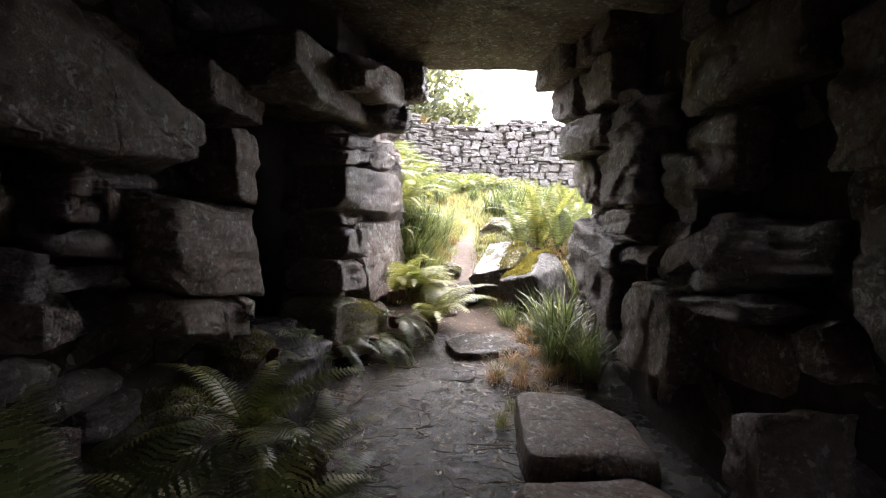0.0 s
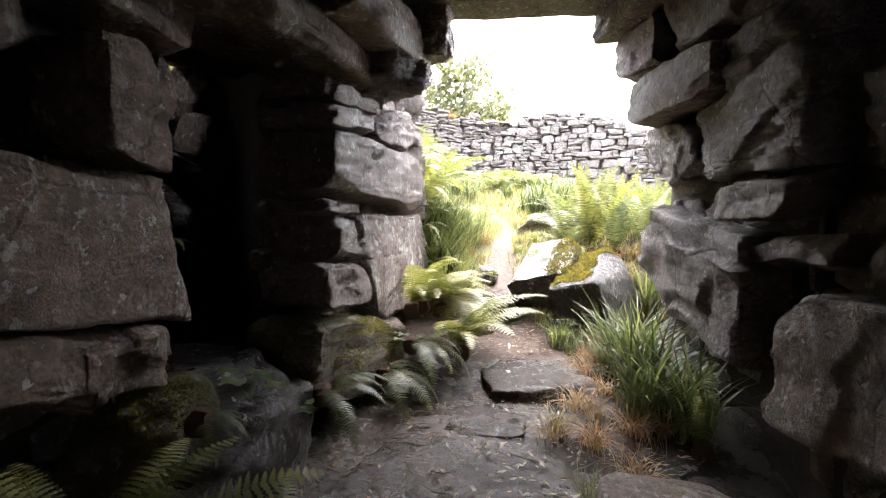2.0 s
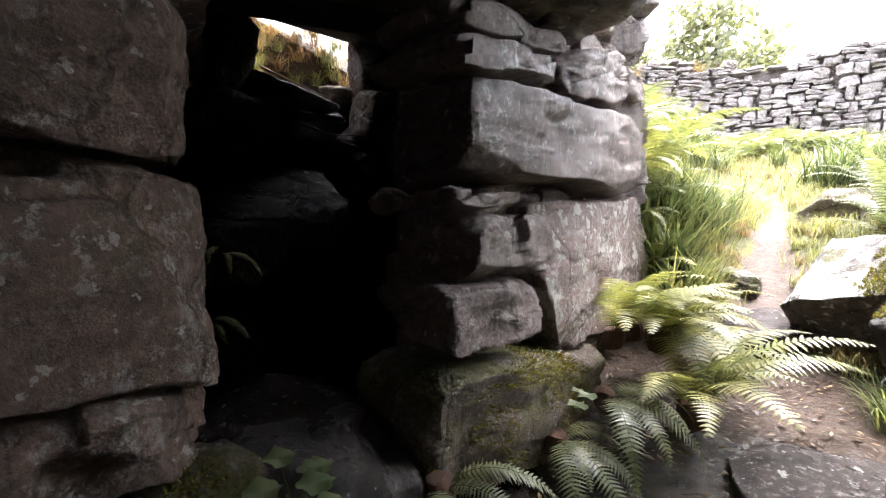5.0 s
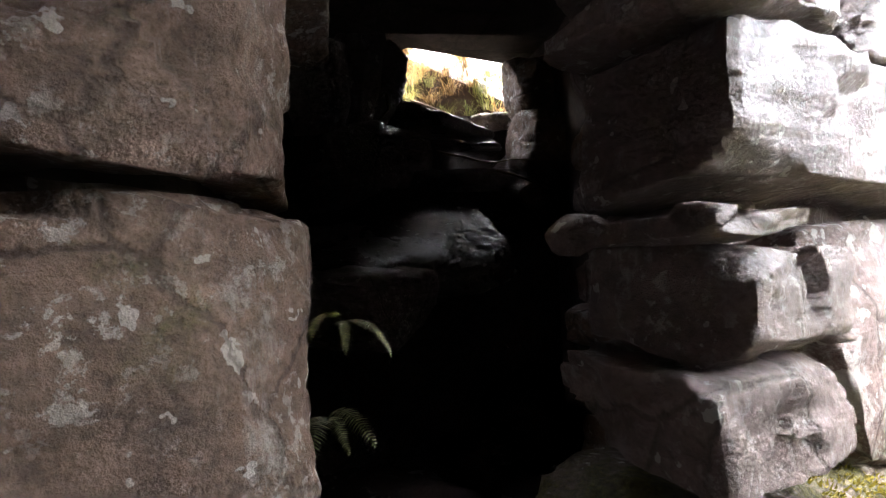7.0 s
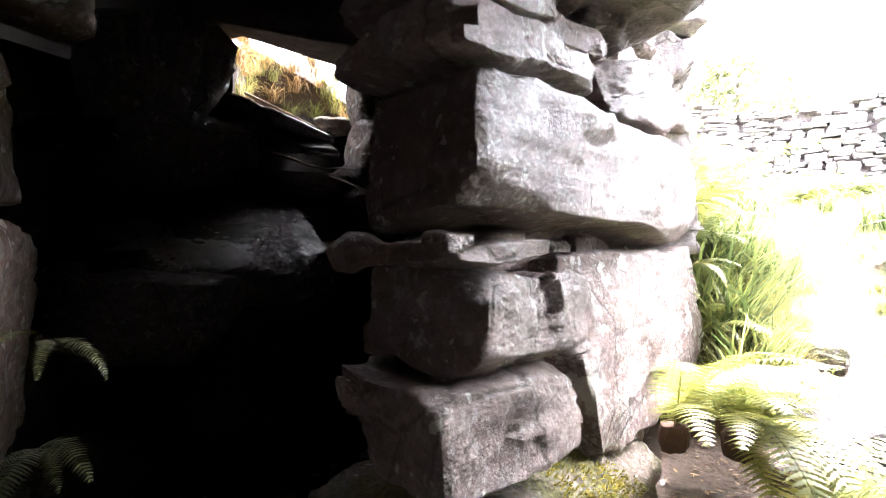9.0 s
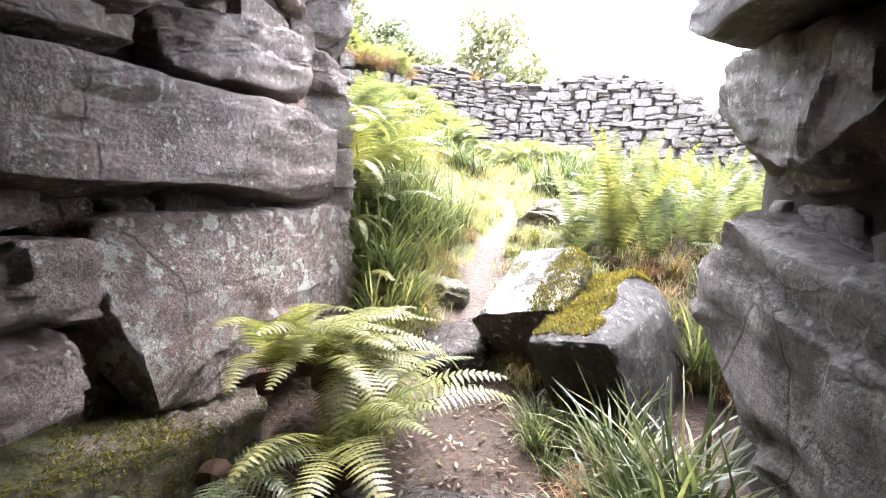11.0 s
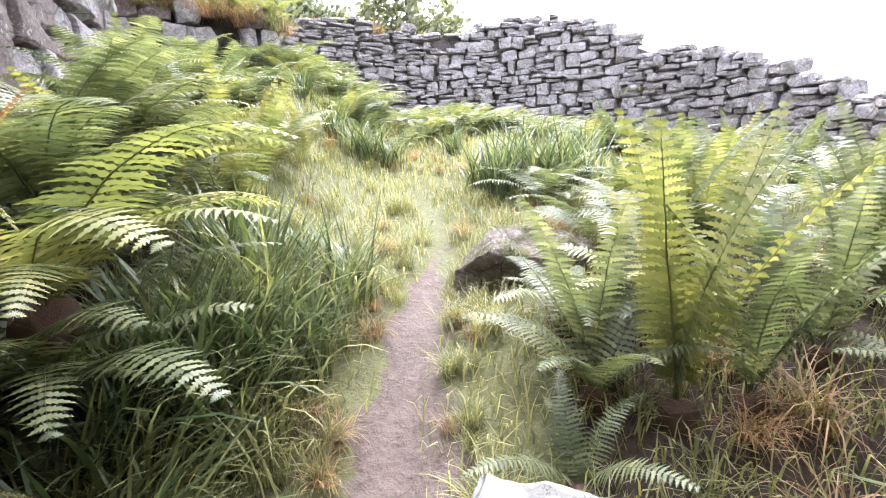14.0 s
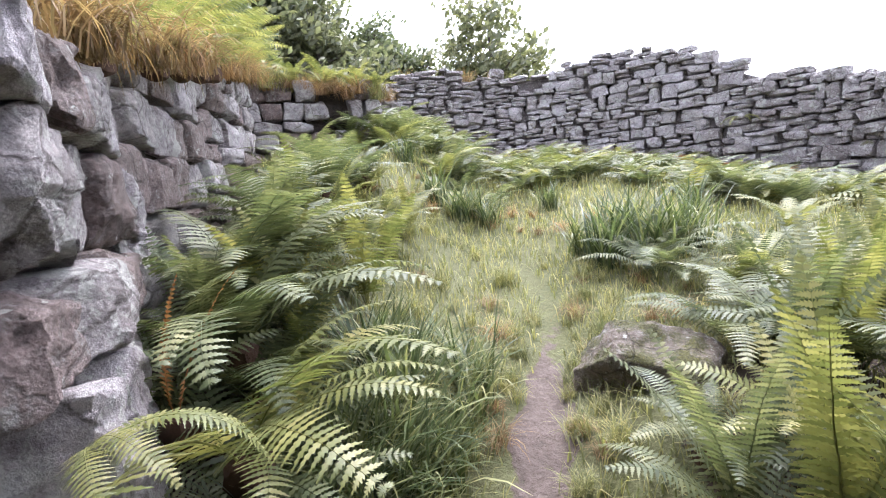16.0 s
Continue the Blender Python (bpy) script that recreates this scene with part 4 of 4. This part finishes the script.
for i in range(95):
    x, y = rng.uniform(-0.45, 0.14), rng.uniform(4.6, 6.4)
    if off_trail(x, y) > 0.28:
        tuft(on(x, y), rng.uniform(0.7, 1.15), "rush" if rng.random() < 0.45 else "grass", "long green grass on the bank beside the track", "bank grass")
for i in range(26):
    x, y = rng.uniform(0.6, 1.6), rng.uniform(4.55, 5.4)
    tuft(on(x, y), rng.uniform(0.4, 0.8), "straw" if rng.random() < 0.45 else "grass", "mixed green and withered grass round the boulders", "boulder grass")

for i in range(60):
    y = rng.uniform(5.2, 8.6)
    x = rng.uniform(-0.75 - (y - 5) * 0.32, -0.5) if rng.random() < 0.5 else rng.uniform(1.2, 3.6)
    if off_trail(x, y) > 0.45:
        fern(on(x, y), rng.uniform(0.5, 0.85), int(rng.integers(7, 10)), "arch" if rng.random() < 0.7 else "up", "yellow" if rng.random() < 0.35 else "green", label="green fern among the long grass of the court", crown=False)
for i in range(60):
    a, r = rng.uniform(-110, 60), rng.uniform(4.2, 5.2)
    x, y = ring(a, r)
    if y > 7.6:
        tuft(on(x, y), rng.uniform(0.7, 1.2), "grass" if rng.random() < 0.6 else "straw", "rank grass at the foot of the court wall", "wall-foot grass")
for i in range(46):
    a = rng.uniform(-118, -8)
    x, y = ring(a, RING + rng.uniform(0.1, 0.9))
    tuft((x, y, float(np.interp(a, TOP_AT, TOP_Z)) - 0.08), rng.uniform(0.6, 1.2), "straw" if rng.random() < 0.65 else "grass", "dead grass hanging over the ruined wall top", "wall-top grass")
for i in range(20):
    u = rng.uniform(0, 1)
    x, y = (-0.6 - 1.75 * u, 5.05 + 4.0 * u)
    tuft((x, y, 2.48 + 0.95 * u), rng.uniform(0.7, 1.15), "straw", "russet dead grass hanging from the wall top", "wall-top grass")
for i in range(46):
    u = rng.uniform(-0.1, 1.05)
    tuft((-3.0 + 1.62 * u + rng.uniform(-0.1, 0.1), 9.62 + 1.05 * u + rng.uniform(-0.08, 0.5), 3.62 - 0.2 * u + rng.uniform(-0.1, 0.06)), rng.uniform(0.55, 1.0), "straw" if rng.random() < 0.7 else "grass", "russet dead grass hanging over the broken wall end", "wall-top grass")
for u, s in ((0.02, 0.6), (0.2, 0.65), (0.4, 0.6), (0.62, 0.7), (0.85, 0.7), (1.0, 0.5)):
    fern((-3.0 + 1.62 * u, 9.7 + 1.05 * u, 3.66 - 0.2 * u), s, 10, "arch", "yellow", label="yellow-green fern on the broken wall end", crown=False)
for i in range(40):
    u, lift = rng.random(), rng.uniform(2.0, 2.5)
    x, y = (-2.78 + 0.4 * u, 4.04 + 0.65 * u) if rng.random() < 0.7 else (-2.27 - 0.5 * u, 3.62 + 0.42 * u)
    tuft((x, y, lift), rng.uniform(0.3, 0.6), "straw" if rng.random() < 0.6 else "grass", "straw-coloured grass hanging in the cell's roof gap", "cell grass")
for i in range(200):
    x, y = rng.uniform(-1.0, 1.6), rng.uniform(5.3, 9.8)
    if off_trail(x, y) > 0.29 - 0.12 * smooth(5.8, 6.9, y) and x > -0.4 - (y - 5) * 0.3:
        tuft(on(x, y), rng.uniform(0.3, 0.62), "grass" if rng.random() < 0.85 else "straw", "low tuft of pale green grass in the court", "court grass")

for i in range(50):
    y = rng.uniform(4.9, 7.4)
    x = float(np.interp(y, [p[1] for p in TRAIL], [p[0] for p in TRAIL])) + rng.choice((-1, 1)) * rng.uniform(0.16, 0.3) * (1 - 0.35 * smooth(5.5, 6.8, y))
    tuft(on(x, y), rng.uniform(0.22, 0.5), "grass" if rng.random() < 0.8 else "straw", "short grass at the edge of the trodden track", "track-edge grass")

# sward: everything too small to count
gv, gf = [], []
count = 0
while count < 44000:
    x, y = rng.uniform(-2.6, 6.0), 4.7 + 10.4 * rng.random() ** 1.7
    if math.hypot(x - CX, y - CY) > RING or off_trail(x, y) < (0.27 - 0.14 * smooth(5.8, 7.0, y)) * smooth(8.6, 7.4, y) * rng.uniform(0.3, 1.1) or (x < -0.36 - (y - 4.88) * 0.37 and y < 9.1):
        continue
    count += 1
    h, ln, w = rng.uniform(0, 6.28), rng.uniform(0.05, 0.16) * (1 + 0.05 * (y - 5)), rng.uniform(0.004, 0.008) * (1 + 0.12 * (y - 5))
    d, p = np.array([math.cos(h), math.sin(h), 0]), np.array([x, y, height(x, y) - 0.01])
    cross = np.array([-d[1], d[0], 0]) * w / 2
    t1, t2 = p + d * ln * 0.2 + [0, 0, ln * 0.6], p + d * ln * rng.uniform(0.4, 0.9) + [0, 0, ln * rng.uniform(0.5, 0.95)]
    b = len(gv)
    gv += [p - cross, p + cross, t1 - cross * 0.8, t1 + cross * 0.8, t2]
    gf += [(b, b + 1, b + 3, b + 2), (b + 2, b + 3, b + 4)]
tagged(new("grass", mesh_of("grass", gv, gf, GRASS, 2)), "short pale green grass covering the court", "grass", kind="stuff")

# ---- loose rocks ----
def boulder(at, size, turn, mat, label, name="boulder", k=20, rough=0.035, square=9.0):
    return tagged(rock(name, at, size, turn, mat, k, rough, square, 0.012), label, "rock", "loose rocks")


b1 = boulder((0.77, 4.90, 0.65), (0.50, 0.58, 0.62), (34, -8, -36), BOULDER, "angular boulder with white lichen and moss at the passage mouth", k=24, square=22.0, rough=0.03)
b2 = boulder((1.02, 4.53, 0.59), (0.38, 0.62, 0.64), (22, -14, -40), DARK, "angular dark boulder with a mossy top at the passage mouth", k=24, square=22.0, rough=0.03)
boulder((0.95, 6.42, 1.12), (0.62, 0.42, 0.36), (10, 8, -20), MOSSY, "weathered grey rock beside the track", rough=0.06, square=4.0)
boulder((0.15, 5.20, 0.72), (0.28, 0.16, 0.15), (8, 10, -14), BOULDER, "small pale stone beside the track", "stone")
boulder((0.22, 4.80, 0.50), (0.46, 0.40, 0.16), (6, -6, 20), WET_SHADED, "flat trodden stone in the track", "slab", rough=0.02)
for at, size, turn, mat, label, name in (
        ((0.67, 2.20, 0.22), (0.54, 0.68, 0.30), (0, 4, -6), BROWN, "flat worn slab on the muddy passage floor", "slab"),
        ((0.55, 1.55, 0.20), (0.70, 0.50, 0.26), (0, 3, 14), BROWN, "flat worn slab on the muddy passage floor", "slab"),
        # a pale stone; the dark slab colour puts in the shade it lies in
        ((0.40, 3.62, 0.27), (0.60, 0.46, 0.16), (2, 0, 8), WET_SHADED, "worn stone step in the passage", "step"),
        ((0.10, 3.12, 0.24), (0.36, 0.26, 0.1), (0, 0, -10), WET_SHADED, "flat wet stone in the passage floor", "slab"),
        ((0.05, 4.45, 0.38), (0.3, 0.24, 0.14), (0, 5, 24), BROWN, "small worn stone at the passage mouth", "stone"),
        ((-0.55, 2.0, 0.26), (0.2, 0.2, 0.22), (0, 6, 20), BROWN, "upright stone by the passage wall", "stone")):
    tagged(rock(name, at, size, turn, mat, 20, 0.018, 7, 0.005), label, "rock", "loose rocks")


def twig(at, length, turn, seed):
    r = np.random.default_rng(seed)
    tv, tf, p, h = [], [], np.array([-length / 2, 0, 0.0]), 0.0
    for k in range(7):
        for j in range(4):
            c = j * math.pi / 2
            w = 0.0035 * (1 - k / 9)
            tv.append(p + [0, w * math.cos(c), w * math.sin(c)])
        if k:
            for j in range(4):
                tf.append((4 * k - 4 + j, 4 * k - 4 + (j + 1) % 4, 4 * k + (j + 1) % 4, 4 * k + j))
        h += r.normal(0, 0.35)
        p = p + length / 6 * np.array([math.cos(h), math.sin(h), 0])
    ob = new("twig", mesh_of("twig", tv, tf, TWIG, 2))
    ob.matrix_basis = pose(*at, 0, 0, turn)
    return tagged(ob, "thin dead twig lying on the muddy floor", "twig", "floor twigs")


for i in range(190):
    x, y = rng.uniform(-0.75, 0.6), rng.uniform(0.9, 3.3)
    twig(on(x, y, 0.012), rng.uniform(0.06, 0.28), rng.uniform(0, 360), i)
lv, lf = [], []
for i in range(4200):
    x, y = rng.uniform(-0.9, 1.0), rng.uniform(0.9, 4.6)
    h, s = rng.uniform(0, 6.28), rng.uniform(0.006, 0.022)
    b, c = len(lv), Vector(on(x, y, 0.012))
    u, w = Vector((math.cos(h), math.sin(h), rng.uniform(-0.2, 0.4))) * s, Vector((-math.sin(h), math.cos(h), rng.uniform(-0.2, 0.2))) * s * 0.35
    lv += [c - u, c + w, c + u, c - w]
    lf.append((b, b + 1, b + 2, b + 3))
tagged(new("leaf_litter", mesh_of("leaf_litter", lv, lf, LITTER, False)), "scattered brown leaf litter on the passage floor", "litter", kind="stuff")


def moss_cover(host, tufts, patch, low=0.15, size=0.03, where=lambda c: True):
    """Fine moss leaves over the upward faces of a stone, in patches."""
    me, m = host.data, host.matrix_basis
    mv, mf = [], []
    turn = m.to_3x3()
    polys = [p for p in me.polygons if (turn @ p.normal).z > low and noise.noise(m @ p.center * 3.1) > patch and where(p.center)]
    for i in range(tufts if polys else 0):
        p = polys[int(rng.integers(len(polys)))]
        a, b = rng.random(2)
        q = [me.vertices[v].co for v in p.vertices]
        c = (q[0] * (1 - a) + q[1] * a) * (1 - b) + (q[3] * (1 - a) + q[2] * a) * b
        n = p.normal
        for k in range(3):
            d = (n + Vector(rng.normal(0, 0.7, 3))).normalized() * size * rng.uniform(0.4, 1.2)
            s = n.cross(d).normalized() * size * 0.16
            s0 = len(mv)
            mv += [c - s, c + s, c + d]
            mf.append((s0, s0 + 1, s0 + 2))
    if mv:
        tagged(part("moss", mesh_of("moss", mv, mf, MOSS, 2), host, "yellow-green moss cushion"), kind="stuff")


moss_cover(b1, 3600, -0.6, 0.25, 0.018, lambda c: c.x > 0.09 + 0.14 * noise.noise(c * 7))
moss_cover(b2, 6500, -0.7, 0.1, 0.02, lambda c: c.x < 0.07 + 0.14 * noise.noise(c * 8) and c.y > -0.26)
for host in MOSS_HOSTS:
    moss_cover(host, 3000, 0.0, -0.1, 0.016)


def herb(at, leaves, size, label):
    """A low herb: round leaves on thin stalks."""
    base = new("herb")
    base.matrix_basis = Matrix.Translation(at)
    tagged(base, label, "plant", "herbs")
    for i in range(leaves):
        h, reach = rng.uniform(0, 6.28), size * rng.uniform(0.5, 1.3)
        tip = Vector((math.cos(h) * reach, math.sin(h) * reach, size * rng.uniform(0.5, 1.2)))
        w = Vector((-math.sin(h), math.cos(h), 0)) * 0.002
        part("stalk", mesh_of("stalk", [-w, w, tip + w, tip - w], [(0, 1, 2, 3)], HERB, 2), base)
        r = size * rng.uniform(0.35, 0.6)
        rim = [tip + Vector((math.cos(a) * r, math.sin(a) * r, 0.18 * r * math.sin(3 * a))) * (1 + 0.12 * math.cos(7 * a)) for a in np.linspace(0, 2 * math.pi, 22)[:-1]]
        part("leaf", mesh_of("leaf", [tip - Vector((0, 0, 0.1 * r))] + rim, [(0, k + 1, (k + 1) % 21 + 1) for k in range(21)], HERB, 2), base)


herb((-0.68, 2.42, 0.62), 7, 0.07, "small herb with round pale green leaves on the mossy stone")
herb((-0.60, 2.62, 0.45), 5, 0.06, "small herb with round pale green leaves below the sill")
herb((-0.32, 3.2, 0.6), 4, 0.05, "small herb with pale leaves at the pier's foot")
for x, y, z, ln, turn in ((-2.0, 3.4, 1.75, 0.5, 130), (-1.9, 3.75, 1.6, 0.4, 60), (-2.15, 3.8, 1.95, 0.45, 20), (-1.75, 3.95, 1.5, 0.35, 75)):
    root = twig((x, y, z), ln, turn, int(turn))
    root.name = "root"
    root.scale = (1, 2.2, 2.2)
    root.rotation_euler = (0, radians(25), radians(turn))
    tagged(root, "bare root hanging in the cell", "root", "cell roots")

# ---- trees behind the court wall ----
def tree(at, tall, crown, seed, label):
    r = np.random.default_rng(seed)
    base = new("tree")
    base.matrix_basis = Matrix.Translation(at)
    tagged(base, label, "tree", "trees")
    tv, tf = [], []

    def limb(p, q, r0, r1):
        b = len(tv)
        d = np.array(Vector(q - p).orthogonal().normalized())
        e = np.array(Vector(q - p).normalized().cross(Vector(d)))
        for c, rad in ((p, r0), ((p + q) / 2 + r.normal(0, 0.05, 3), (r0 + r1) / 2), (q, r1)):
            for k in range(6):
                tv.append(c + rad * (math.cos(k * math.pi / 3) * d + math.sin(k * math.pi / 3) * e))
        for lvl in range(2):
            for k in range(6):
                tf.append((b + 6 * lvl + k, b + 6 * lvl + (k + 1) % 6, b + 6 * lvl + 6 + (k + 1) % 6, b + 6 * lvl + 6 + k))

    top = np.array([r.normal(0, 0.3), r.normal(0, 0.3), tall])
    limb(np.array([0, 0, -0.5]), top, tall * 0.03, tall * 0.006)
    lv, lf = [], []
    for i in range(26):
        f = r.uniform(0.28, 0.98)
        p = top * f
        h = r.uniform(0, 6.28)
        reach = crown * (1.15 - f) * r.uniform(0.6, 1.3) + 0.3
        q = p + np.array([math.cos(h) * reach, math.sin(h) * reach, reach * r.uniform(0.05, 0.5)])
        limb(p, q, tall * 0.008, tall * 0.002)
        for c in range(5):
            core = p + (q - p) * r.uniform(0.35, 1.05) + r.normal(0, 0.12 * crown, 3)
            for k in range(48):
                s = core + r.normal(0, 0.11 * crown, 3) * (1, 1, 0.6)
                n = Vector(r.normal(0, 1, 3)).normalized()
                u = n.orthogonal().normalized() * r.uniform(0.08, 0.17) * tall / 7
                w = n.cross(u) * 0.55
                b = len(lv)
                s = Vector(s)
                lv += [s - u, s + w, s + u, s - w]
                lf.append((b, b + 1, b + 2, b + 3))
    part("trunk", mesh_of("trunk", tv, tf, BARK), base)
    part("crown", mesh_of("crown", lv, lf, LEAF, False), base, "loose green leafy crown with gaps")


for x, y, tall, crown, seed in ((-0.2, 30, 10.5, 4.6, 1), (-6.4, 30, 8.6, 3.4, 2), (-9.3, 29, 9.5, 3.6, 3), (-12.6, 27, 11.0, 4.2, 4), (-4.2, 34, 7.0, 2.6, 5), (-11.0, 21, 7.5, 3.0, 6), (-16, 24, 10, 4, 7), (-8.0, 27, 9.5, 3.8, 8), (-10.8, 25.5, 10, 4, 9), (-5.2, 31, 8.0, 3.0, 10)):
    tree((x, y, height(x, y)), tall, crown, seed, "broad-leaved green tree on the slope behind the ruin")

# ---- stones of the court wall, one by one ----
for _, m, i in pieces[:300]:
    part("stone", BLOCKS[i][2], wall_court, m=m)
for _, m, i in pieces[300:]:
    v, f, _ = BLOCKS[i]
    b = len(loose_v)
    loose_v += [m @ Vector(p) for p in v]
    loose_f += [tuple(c + b for c in face) for face in f]
tagged(part("rubble", mesh_of("rubble", loose_v, loose_f, PALE, False), wall_court, "pale rubble stones of the further wall"), kind="stuff")
